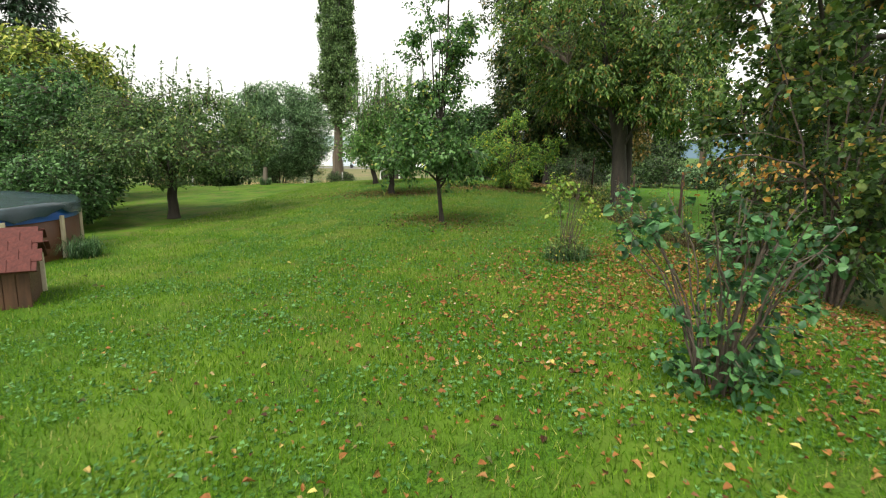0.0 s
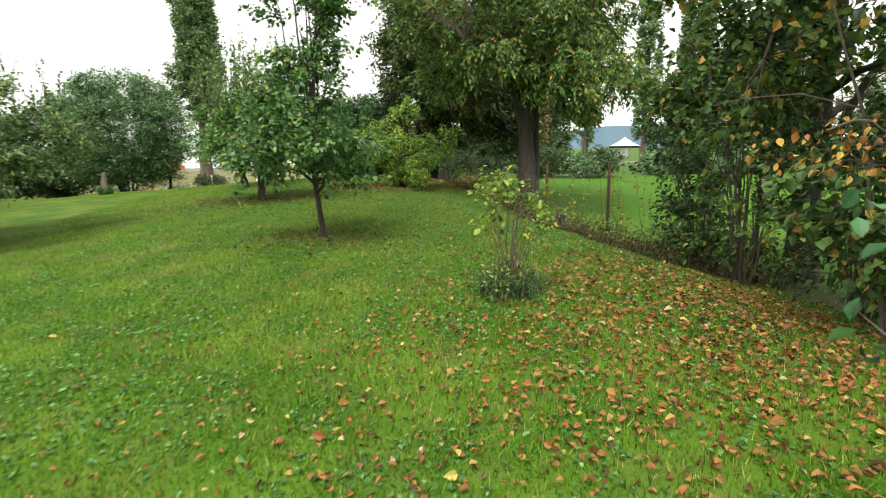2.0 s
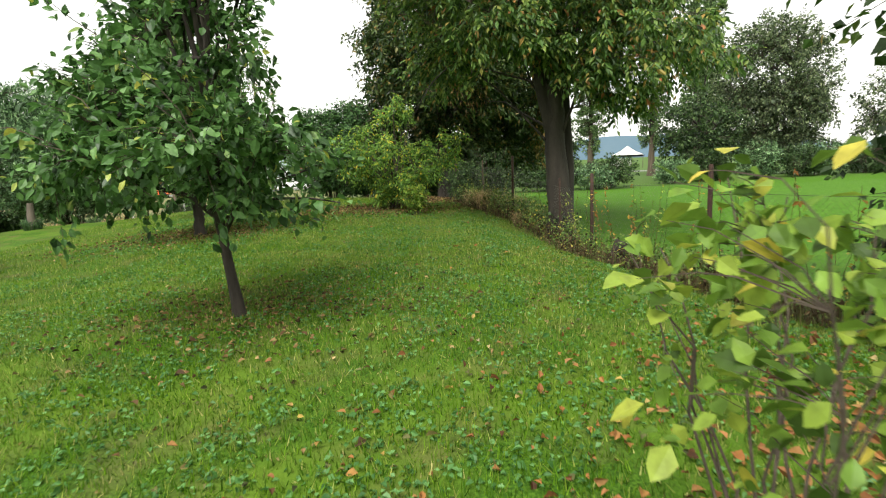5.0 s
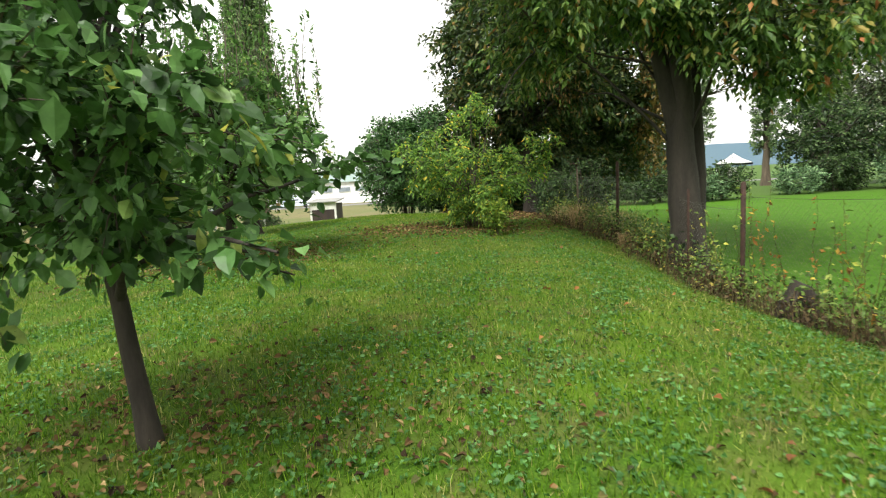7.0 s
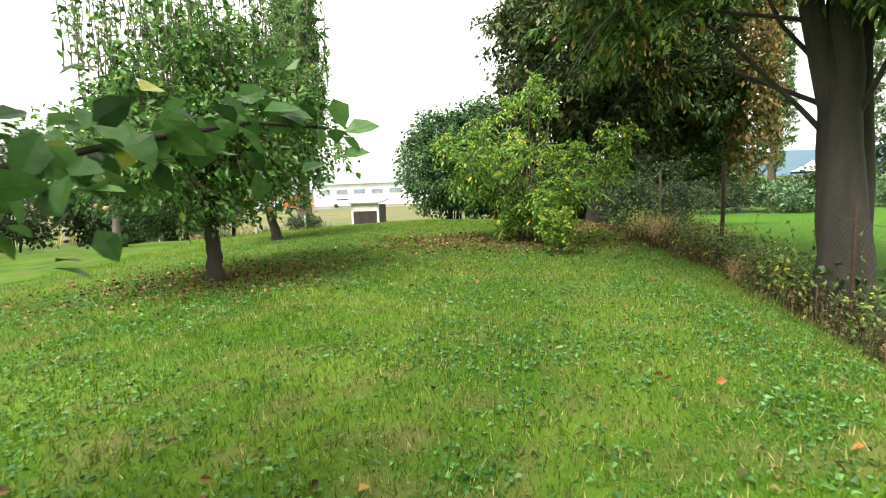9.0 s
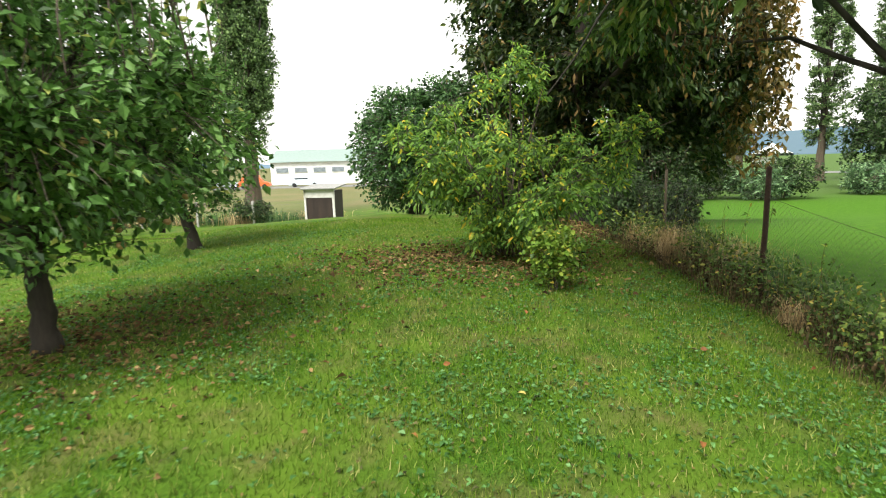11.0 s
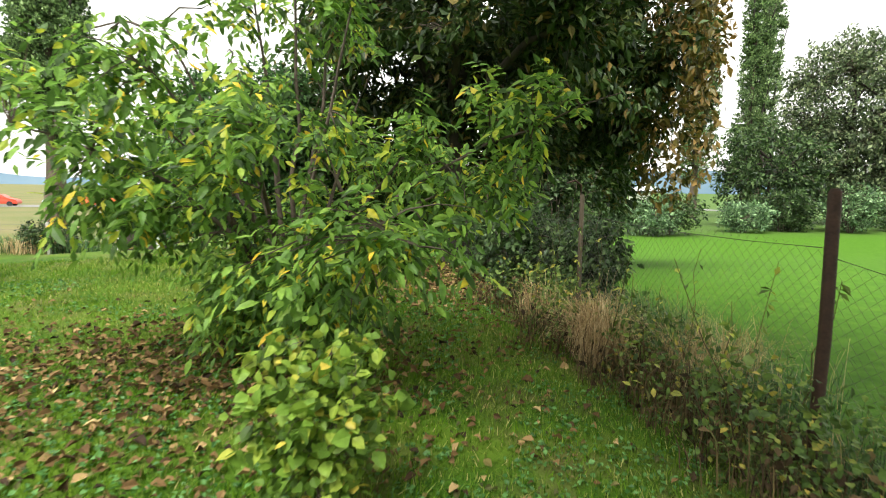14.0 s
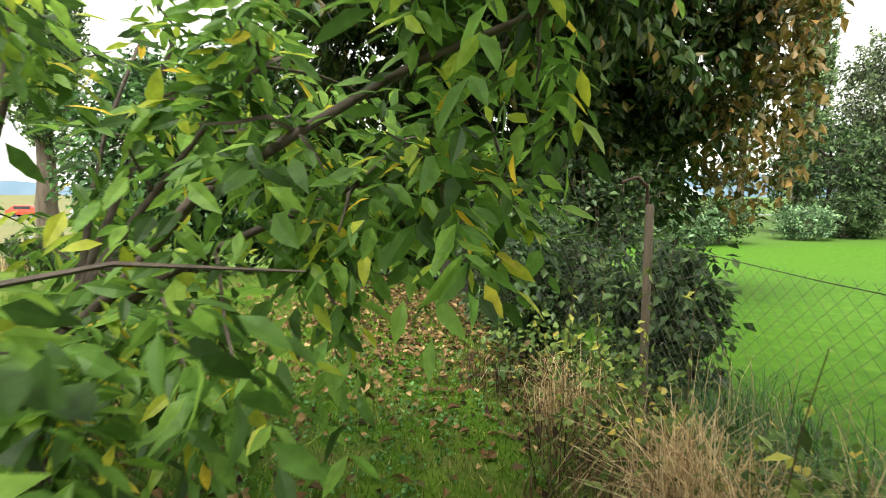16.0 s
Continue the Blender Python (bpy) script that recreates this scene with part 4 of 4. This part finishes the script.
for x, y, h, mat in ((5.75, 21.7, 0.6, M_TUFT), (5.85, 22.5, 0.7, M_HAY), (5.8, 23.2, 0.7, M_TUFT), (5.95, 24.0, 0.7, M_TUFT), (5.7, 20.6, 0.55, M_TUFT), (5.95, 19.6, 0.5, M_TUFT)):
    t = thing("tall_grass_tuft", place(x, y), "loose tuft of tall thin grass at the fence foot", "grass tuft", "tall grass along the fence")
    n = 420
    a = rng.uniform(0, 2 * np.pi, n)
    q = 0.42 * np.sqrt(rng.uniform(0, 1, n))
    tagged(part("blade_mass", arcs(np.cos(a) * q, np.sin(a) * q, h, 0.0045, 0.9, np.zeros(n) - 0.02), mat, t), kind="stuff")
    tagged(part("seed_stalk_mass", arcs(np.cos(a[:60]) * q[:60], np.sin(a[:60]) * q[:60], h * 1.3, 0.003, 0.4, np.zeros(60) - 0.02), M_HAY, t), kind="stuff")

# ---- pool and little house ----
def pool():
    px, py, r, h = -8.35, 8.7, 1.95, 1.02
    z = hz(px, py)
    t = thing("swimming_pool", (px, py, z), "round wooden-look garden pool under a dark wrinkled cover", "pool")
    wood = rough_material("brown_pool_wall", (0.05, 0.017, 0.005), (0.11, 0.04, 0.012), 4, (1, 1, 0.2), 0.5, 0.2)
    a = np.linspace(0, 2 * np.pi, 73)[:-1]
    ring = lambda rr, zz: np.stack([np.cos(a) * rr, np.sin(a) * rr, np.zeros(72) + zz], 1)

    def band(rings):
        v = np.concatenate(rings)
        f = []
        for k in range(len(rings) - 1):
            for i in range(72):
                j = (i + 1) % 72
                f.append((k * 72 + i, k * 72 + j, (k + 1) * 72 + j, (k + 1) * 72 + i))
        return v, np.array(f)

    part("wall", band([ring(r, -0.1), ring(r, h - 0.18), ring(r - 0.03, h - 0.17), ring(r - 0.03, -0.1)]), wood, t, "reddish-brown wood-patterned pool wall", smooth=True)
    blue = rough_material("blue_liner", (0.01, 0.05, 0.25), (0.03, 0.12, 0.42), 3, rough=0.35, bump=0.2)
    part("liner", band([ring(r + 0.012, h - 0.22), ring(r + 0.014, h - 0.04), ring(r - 0.02, h - 0.03)]), blue, t, "bright blue plastic liner", smooth=True)
    cover = rough_material("dark_cover", (0.010, 0.018, 0.022), (0.035, 0.06, 0.07), 3, rough=0.18, bump=0.5)
    wav = 0.05 * np.sin(a * 9 + 1) + 0.03 * np.sin(a * 23)
    hem = ring(r + 0.06, h - 0.12)
    hem[:, 2] += wav
    rings = [hem, ring(r + 0.05, h + 0.02), ring(r + 0.01, h + 0.06), ring(r * 0.9, h + 0.035), ring(r * 0.6, h - 0.0), ring(r * 0.3, h - 0.02), ring(0.02, h - 0.02)]
    for k in (2, 3, 4):
        rings[k][:, 2] += 0.02 * np.sin(a * 7 + k) + rng.normal(0, 0.006, 72)
    part("cover", band(rings), cover, t, "black-green tarpaulin cover", smooth=True)
    pale = rough_material("pale_post", (0.4, 0.33, 0.22), (0.6, 0.52, 0.38), 6, rough=0.6, bump=0.1)
    for k in range(12):
        b = k * math.pi / 6 + 0.1
        q = np.array([math.cos(b), math.sin(b), 0]) * (r + 0.03)
        part("upright", box((0.05, 0.07, h - 0.1), (q[0], q[1], (h - 0.1) / 2 - 0.06), 0.008, math.degrees(b)), pale, t, "cream metal upright")
    t2 = thing("grass_tuft", place(-6.05, 8.9), "tuft of long green grass beside the pool", "grass tuft")
    aa = rng.uniform(0, 2 * np.pi, 420)
    qq = 0.24 * np.sqrt(rng.uniform(0, 1, 420))
    tagged(part("blade_mass", arcs(np.cos(aa) * qq, np.sin(aa) * qq, 0.5, 0.01, 1.0, np.zeros(420) - 0.02), M_TUFT, t2), kind="stuff")


pool()


def little_house():
    t = thing("pump_house", place(-5.05, 5.75), "low wooden pump box with red shingle roof beside the pool", "box")
    t.rotation_euler = (0, 0, radians(32))
    wood = rough_material("stained_boards", (0.035, 0.016, 0.008), (0.13, 0.06, 0.03), 5, (6, 6, 0.6), 0.7, 0.4)
    red = rough_material("red_shingle", (0.05, 0.013, 0.010), (0.11, 0.028, 0.02), 25, rough=0.9, bump=0.5)
    cream = rough_material("cream_trim", (0.45, 0.38, 0.28), (0.62, 0.55, 0.42), 6, rough=0.6, bump=0.1)
    w, d, h = 1.1, 0.8, 0.5
    part("body", box((w, d, h), (0, 0, h / 2 - 0.02), 0.01), wood, t, "dark stained timber body")
    for k in range(9):
        part("board", box((0.115, 0.02, h - 0.02), (-w / 2 + 0.062 + k * 0.122, -d / 2 - 0.008, h / 2), 0.004), wood, t)
    part("corner_trim", box((0.05, 0.05, h + 0.18), (w / 2 + 0.02, d / 2 + 0.02, (h + 0.18) / 2), 0.006), cream, t, "cream corner post")
    pitch = math.atan2(0.42, d / 2 + 0.1)
    for s in (-1, 1):
        sl = math.hypot(0.42, d / 2 + 0.1)
        bm = box((w + 0.16, sl, 0.03), (0, 0, 0), 0.004)
        m = pose(0, s * (d / 2 + 0.1) / 2, h + 0.16, -s * math.degrees(pitch), 0, 0)
        bmesh.ops.transform(bm, matrix=m, verts=bm.verts)
        roof = part("roof", bm, red, t, "faded red bitumen shingle roof")
        me = None
        for row in range(4):
            for k in range(6):
                ob = None
                if me is None:
                    ob = part("shingle", box((0.207, 0.17, 0.012), (0, 0, 0), 0.005), red, roof)
                    me = ob.data
                else:
                    ob = new("shingle", me)
                    ob.parent = roof
                xx = -0.525 + k * 0.21 + (0.05 if row % 2 else -0.05)
                ob.matrix_basis = m @ pose(xx, s * (sl / 2 - 0.08 - row * 0.135), 0.022, s * -4, 0, 0)


little_house()


# ---- shed, building and road at the back ----
def shed():
    x, y = -4.9, 41.2
    t = thing("garden_shed", place(x, y), "small white-framed shed with dark brown door", "shed")
    t.rotation_euler = (0, 0, radians(-8))
    t.scale = (0.78, 0.8, 0.82)
    white = rough_material("white_paint", (0.55, 0.53, 0.48), (0.8, 0.79, 0.75), 4, rough=0.6, bump=0.1)
    brown = rough_material("dark_door", (0.012, 0.008, 0.006), (0.045, 0.028, 0.02), 4, (1, 1, 0.2), 0.7, 0.3)
    grey = rough_material("grey_felt", (0.16, 0.16, 0.15), (0.32, 0.32, 0.3), 8)
    part("body", box((1.9, 1.6, 2.0), (0, 0.05, 0.98), 0.01), brown, t)
    for s in (-1, 1):
        part("frame_post", box((0.13, 0.12, 2.1), (s * 0.93, -0.77, 1.03), 0.01), white, t, "white corner post")
    part("header", box((2.0, 0.12, 0.55), (0, -0.77, 1.85), 0.01), white, t, "white board above the door")
    part("door", box((1.66, 0.05, 1.55), (0, -0.79, 0.8), 0.01), brown, t, "dark brown door")
    bm = box((2.3, 2.1, 0.08), (0, 0, 0), 0.02)
    bmesh.ops.transform(bm, matrix=pose(0, 0, 2.2, 5, 0, 0), verts=bm.verts)
    part("roof", bm, grey, t, "grey felt roof")


shed()


def hall():
    x, y = -15.5, 104.0
    t = thing("commercial_building", place(x, y, -0.8), "long white low building with grey-green metal roof", "building")
    white = rough_material("white_render", (0.68, 0.69, 0.68), (0.85, 0.86, 0.85), 1.5, rough=0.8, bump=0.05)
    roofm = rough_material("grey_green_roof", (0.14, 0.2, 0.18), (0.24, 0.31, 0.28), 2, (1, 8, 1), 0.5, 0.2)
    glass = rough_material("dark_glazing", (0.12, 0.15, 0.17), (0.28, 0.32, 0.35), 2, rough=0.1, bump=0.0)
    redm = rough_material("red_sign", (0.5, 0.03, 0.02), (0.65, 0.06, 0.04), 3, rough=0.5, bump=0.0)
    part("wall", box((26, 10, 4.6), (0, 5, 2.2), 0.03), white, t, "white rendered wall")
    bm = bmesh.new()
    v = [bm.verts.new(p) for p in ((-13.4, -0.5, 4.5), (13.4, -0.5, 4.5), (13.4, 5, 6.6), (-13.4, 5, 6.6), (13.4, 10.5, 4.5), (-13.4, 10.5, 4.5))]
    for f in ((0, 1, 2, 3), (3, 2, 4, 5), (0, 3, 5), (1, 4, 2), (0, 5, 4, 1)):
        bm.faces.new([v[i] for i in f])
    part("roof", bm, roofm, t, "grey-green sheet roof")
    for k in range(8):
        wdw = part("window", box((2.2, 0.12, 0.9), (-11 + k * 3.1, -0.03, 3.2), 0.02), white, t)
        part("pane", box((2.0, 0.04, 0.72), (-11 + k * 3.1, -0.11, 3.2), 0.0), glass, wdw)
    part("sign", box((3.4, 0.15, 0.8), (9.5, -0.1, 3.9), 0.03), redm, t, "red sign board")
    part("sign_bar", box((2.6, 0.05, 0.2), (9.5, -0.2, 3.9), 0.01), white, t, "white lettering bar")


hall()


def pavilion():
    t = thing("garden_pavilion", place(62.5, 119), "small white open pavilion with a pointed tent roof", "pavilion")
    t.scale = (1.2, 1.2, 1.2)
    white = rough_material("white_canvas", (0.7, 0.7, 0.69), (0.82, 0.82, 0.81), 2, rough=0.7, bump=0.05)
    bm = bmesh.new()
    rim = [bm.verts.new(p) for p in ((-2.1, -2.1, 2.4), (2.1, -2.1, 2.4), (2.1, 2.1, 2.4), (-2.1, 2.1, 2.4))]
    mid = [bm.verts.new(p) for p in ((-0.9, -0.9, 3.2), (0.9, -0.9, 3.2), (0.9, 0.9, 3.2), (-0.9, 0.9, 3.2))]
    hem = [bm.verts.new((v.co.x, v.co.y, 2.05)) for v in rim]
    top = bm.verts.new((0, 0, 4.1))
    for k in range(4):
        n = (k + 1) % 4
        bm.faces.new((hem[k], hem[n], rim[n], rim[k]))
        bm.faces.new((rim[k], rim[n], mid[n], mid[k]))
        bm.faces.new((mid[k], mid[n], top))
    bmesh.ops.solidify(bm, geom=bm.faces[:], thickness=0.04)
    part("canopy", bm, white, t, "white pointed canvas canopy")
    for sx in (-1, 1):
        for sy in (-1, 1):
            part("pole", box((0.09, 0.09, 2.2), (sx * 2.0, sy * 2.0, 1.08), 0.01), M_POST, t)
    part("back_panel", box((4.0, 0.05, 1.5), (0, 2.0, 1.1), 0.01), white, t, "white back panel")


pavilion()


def vehicle(x, y, turn, paint, label, long=4.3, tall=1.45, name="car"):
    t = thing(name, place(x, y), label, "car" if name == "car" else "truck", "vehicles on the road")
    t.rotation_euler = (0, 0, radians(turn))
    glass = bpy.data.materials.get("car_glass") or rough_material("car_glass", (0.02, 0.025, 0.03), (0.05, 0.06, 0.07), 2, rough=0.05, bump=0)
    tyre = bpy.data.materials.get("tyre") or rough_material("tyre", (0.01, 0.01, 0.01), (0.03, 0.03, 0.03), 9)
    prof = [(-0.5, 0.3), (-0.5, 0.75), (-0.42, 0.95), (-0.3, tall), (0.12, tall), (0.27, 0.95), (0.46, 0.82), (0.5, 0.55), (0.5, 0.3)]
    bm = bmesh.new()
    ring = []
    for s in (-0.85, 0.85):
        ring.append([bm.verts.new((px * long, s * (1 if pz < 1 else 0.82), pz)) for px, pz in prof])
    k = len(prof)
    for i in range(k):
        bm.faces.new((ring[0][i], ring[0][(i + 1) % k], ring[1][(i + 1) % k], ring[1][i]))
    bm.faces.new(ring[0][::-1])
    bm.faces.new(ring[1])
    bmesh.ops.bevel(bm, geom=bm.edges[:], offset=0.05, segments=2, affect="EDGES")
    part("body", bm, paint, t)
    for s in (-1, 1):
        part("side_window", box((long * 0.4, 0.03, 0.36), (-0.09 * long, s * 0.8, 1.16), 0.01), glass, t)
        for wx in (-0.31, 0.32):
            c = np.array([(wx * long, s * 0.7, 0.32), (wx * long, s * 0.86, 0.32)])
            wheel = part("wheel", tube(np.array([c[0], c[0] * 0.5 + c[1] * 0.5, c[1], c[1] + (0, s * 0.001, 0)]), [0.31, 0.32, 0.31, 0.02], 16), tyre, t)


red_paint = rough_material("red_paint", (0.5, 0.04, 0.02), (0.6, 0.07, 0.03), 3, rough=0.3, bump=0)
orange_paint = rough_material("orange_paint", (0.6, 0.12, 0.03), (0.7, 0.17, 0.05), 3, rough=0.35, bump=0)
white_paint = rough_material("pale_blue_paint", (0.5, 0.58, 0.65), (0.65, 0.72, 0.78), 3, rough=0.3, bump=0)
vehicle(-39.1, 93, 10, red_paint, "bright red car parked by the road")
vehicle(-32.0, 93.5, 10, white_paint, "pale silver car parked by the road")
vehicle(-27.1, 92.5, 10, orange_paint, "orange van parked by the road", 4.6, 2.0)
vehicle(-20.2, 94, 10, white_paint, "pale blue van parked by the road", 4.6, 1.9)
asphalt = rough_material("asphalt", (0.11, 0.11, 0.11), (0.19, 0.19, 0.185), 8, rough=0.9)
rx = np.linspace(-90, 60, 60)
rv = np.concatenate([np.stack([rx, 90 + 0 * rx, height(rx, 90 + 0 * rx) + 0.03], 1), np.stack([rx, 97 + 0 * rx, height(rx, 97 + 0 * rx) + 0.03], 1)])
tagged(solid("road", (rv, np.array([(i, i + 1, 61 + i, 60 + i) for i in range(59)])), asphalt), "grey asphalt road behind the garden", "road", kind="structure")
# back fence
bf = thing("back_fence", (0, 0, 0), "low wire fence on concrete posts at the garden end", "fence")
conc = rough_material("concrete", (0.3, 0.29, 0.27), (0.5, 0.48, 0.45), 8)
for x in np.arange(-30, -6, 3.0):
    y = 42.5
    part("post", box((0.1, 0.1, 1.35), (x, y, hz(x, y) + 0.65), 0.01), conc, bf)
    if x < -8:
        pieces = [tube(curve_points((x, y, hz(x, y) + zz), (x + 3, y, hz(x + 3, y) + zz), -0.02, 4), [0.004] * 4, 3) for zz in (0.3, 0.7, 1.05, 1.25)]
        tagged(part("wire", joined(pieces), M_WIRE, bf), kind="stuff")
for i in range(16):
    x, y = -24 + i * 1.2 + rng.normal(0, 0.3), 43.3 + rng.normal(0, 0.4)
    t = thing("verge_weeds", place(x, y), "tall pale verge grass and weeds by the back fence", "weeds", "verge weeds")
    n = 260
    tagged(part("blade_mass", arcs(rng.normal(0, 0.6, n), rng.normal(0, 0.4, n), rng.uniform(0.5, 1.0), 0.02, 0.8, np.zeros(n) - 0.02), M_HAY if i % 3 == 0 else M_TUFT, t), kind="stuff")
# stump with wrap
st = thing("tree_stump", place(-9.6, 27.3), "grey wrapped young tree trunk in tall grass", "stump")
part("stump_trunk", tube(np.array([(0, 0, -0.05), (0, 0, 0.5), (0.03, 0, 0.9)]), [0.14, 0.12, 0.09], 9), M_POST, st, smooth=True)
n = 300
a = rng.uniform(0, 2 * np.pi, n)
tagged(part("grass_blades", arcs(np.cos(a) * 0.25, np.sin(a) * 0.25, 0.5, 0.012, 0.7, np.zeros(n) - 0.02), M_TUFT, st), kind="stuff")
# hills; the blue haze of distance is put into their base colour
hill = rough_material("haze_blue_hill", (0.10, 0.17, 0.24), (0.15, 0.22, 0.28), 0.02, rough=1.0, bump=0)
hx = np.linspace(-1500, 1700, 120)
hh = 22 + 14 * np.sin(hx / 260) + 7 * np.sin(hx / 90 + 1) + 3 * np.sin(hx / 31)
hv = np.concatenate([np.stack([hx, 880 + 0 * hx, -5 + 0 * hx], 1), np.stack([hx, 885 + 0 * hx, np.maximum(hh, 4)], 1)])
tagged(solid("backdrop", (hv, np.array([(i, i + 1, 121 + i, 120 + i) for i in range(119)])), hill), "low hills on the horizon, coloured blue for haze", "hills", kind="structure")

# ---- grass, clover and fallen leaves ----
def scatter(n, x0, x1, y0, y1):
    return rng.uniform(x0, x1, n), rng.uniform(y0, y1, n)


x, y = scatter(680000, -7, 5.6, 0.5, 28)
keep = (x < fence_x(y) - 0.3) & (rng.uniform(0, 1, len(x)) < np.clip(1.25 - 0.13 * np.abs(x - (0.4 + 0.13 * y)), 0.25, 1))
x, y = x[keep], y[keep]
def patches(x, y, k):
    """Irregular blotches about half a metre to two metres wide, between -1 and 1."""
    v = np.sin(1.9 * x + 0.7 * y + k + 1.6 * np.sin(0.8 * y - 0.5 * x)) * np.sin(1.5 * y - 0.9 * x + 2 * k + 1.3 * np.sin(1.1 * x + k))
    return 0.6 * v + 0.4 * np.sin(5.1 * x + 2.3 * y + 3 * k) * np.sin(4.3 * y - 2.9 * x + k)


lush = rng.uniform(0, 1, len(x)) > np.clip(0.05 + ss(4, 13, y) * 0.55 + 0.2 * ss(1, 4, x) + 0.75 * patches(x, y, 0.4), 0.03, 0.97)
M_GRASS2 = leaf_material("dry_green_blade", [(0, (0.06, 0.115, 0.014)), (0.5, (0.13, 0.21, 0.028)), (0.85, (0.2, 0.27, 0.05)), (1, (0.36, 0.32, 0.13))], 0.4, 0.6, 0.06, light=1.25, low=0.7)
tagged(solid("grass", blades(x[lush], y[lush], 0.07, 0.0085, 1.0), M_GRASS), "short lush green mown lawn grass", "grass", kind="stuff")
tagged(solid("grass", blades(x[~lush], y[~lush], 0.06, 0.0085, 1.1), M_GRASS2), "short paler half-dry mown lawn grass", "grass", kind="stuff")
x, y = scatter(110000, -4, 5.4, 0.8, 26)
keep = (x < fence_x(y) - 0.3) & (patches(x, y, 0.4) < 0.1) & (patches(x, y, 2.0) > -0.35)
x, y = x[keep], y[keep]
p = np.stack([x, y, height(x, y) + rng.uniform(0.005, 0.04, len(x))], 1)
tagged(solid("clover", leaves(p, rng.normal(0, 1, p.shape) * np.array([1, 1, 0.3]), 0.032, 0.024), M_CLOVER), "small clover and plantain leaves in the lawn", "clover", kind="stuff")


def litter(name, n, cx, cy, sx, sy, size, leaf, label, lift=0.045):
    x, y = rng.normal(cx, sx, n), rng.normal(cy, sy, n)
    keep = (x < fence_x(y) - 0.1) & (y > 0.8)
    x, y = x[keep], y[keep]
    p = np.stack([x, y, height(x, y) + rng.uniform(0.01, lift, len(x))], 1)
    d = rng.normal(0, 1, p.shape) * np.array([1, 1, 0.25])
    tagged(solid(name, leaves(p, d, size, size * 0.62, fold=0.8, full=True), leaf), label, "fallen leaves", kind="stuff")


litter("fallen_leaves", 5200, 3.6, 6.6, 1.1, 1.7, 0.048, M_FALLEN, "orange and yellow fallen leaves strewn over the lawn")
litter("fallen_leaves", 2800, 1.6, 5.2, 1.6, 1.9, 0.042, M_FALLEN, "orange and yellow fallen leaves strewn over the lawn")
litter("fallen_leaves", 500, 0.3, 6.0, 2.6, 4.5, 0.045, M_PALE, "pale yellow fallen leaves scattered on grass")
litter("fallen_leaves", 320, 2.2, 14.0, 1.8, 3.6, 0.045, M_PALE, "pale walnut leaves scattered on the grass")
litter("brown_litter", 3000, 1.6, 22.4, 1.2, 0.9, 0.06, M_LITTER, "brown leaf litter under the bush")
litter("brown_litter", 3800, 4.2, 27.0, 0.9, 1.5, 0.065, M_LITTER, "brown leaf litter under the trees")
litter("brown_litter", 2200, -2.1, 19.0, 1.1, 0.9, 0.05, M_LITTER, "brown leaf litter under the apple tree")
litter("brown_litter", 1000, 0.1, 12.2, 0.9, 0.8, 0.045, M_LITTER, "brown leaf litter under the pear tree")
litter("fallen_leaves", 600, 2.6, 21.5, 1.4, 2.0, 0.042, M_PALE, "pale yellow leaves on the grass near the bush")
litter("straw_bits", 4500, 2.2, 16.0, 1.8, 5.0, 0.026, M_PALE, "short bits of dry straw in the mown grass", 0.03)
litter("green_weeds", 9000, 2.0, 14.0, 2.2, 6.5, 0.034, M_CLOVER, "broad-leaved weeds in the lawn", 0.05)

# single leaves on the lawn beside the path
M_ONE = leaf_material("single_fallen_leaf", [(0, (0.2, 0.08, 0.03)), (0.4, (0.42, 0.17, 0.045)), (0.75, (0.48, 0.26, 0.07)), (1, (0.55, 0.46, 0.12))], 0.15, 0.65, 0.3, light=0.75, low=0.8, single=True)
scatter_thing = thing("leaf_scatter", (0, 0, 0), "single curled orange and yellow leaves lying on grass", "fallen leaves")
kinds = []
for k in range(6):
    v, f = leaves(np.zeros((1, 3)), np.array([[1.0, 0, 0.1]]), 0.056, 0.036, fold=0.25 + 0.12 * k, full=True)
    kinds.append(mesh_of("fallen_leaf", v, f))
    kinds[-1].materials.append(M_ONE)
for i in range(280):
    x, y = rng.normal(2.0, 1.5), rng.uniform(1.6, 9.0)
    if i % 10 == 0:
        x, y = rng.normal(2.4, 1.2), rng.uniform(9, 22)
    if x > fence_x(y) - 0.3:
        continue
    ob = new("fallen_leaf", kinds[i % 6])
    ob.parent = scatter_thing
    ob.matrix_basis = pose(x, y, hz(x, y) + 0.045, rng.normal(0, 15), rng.normal(0, 15), rng.uniform(0, 360))
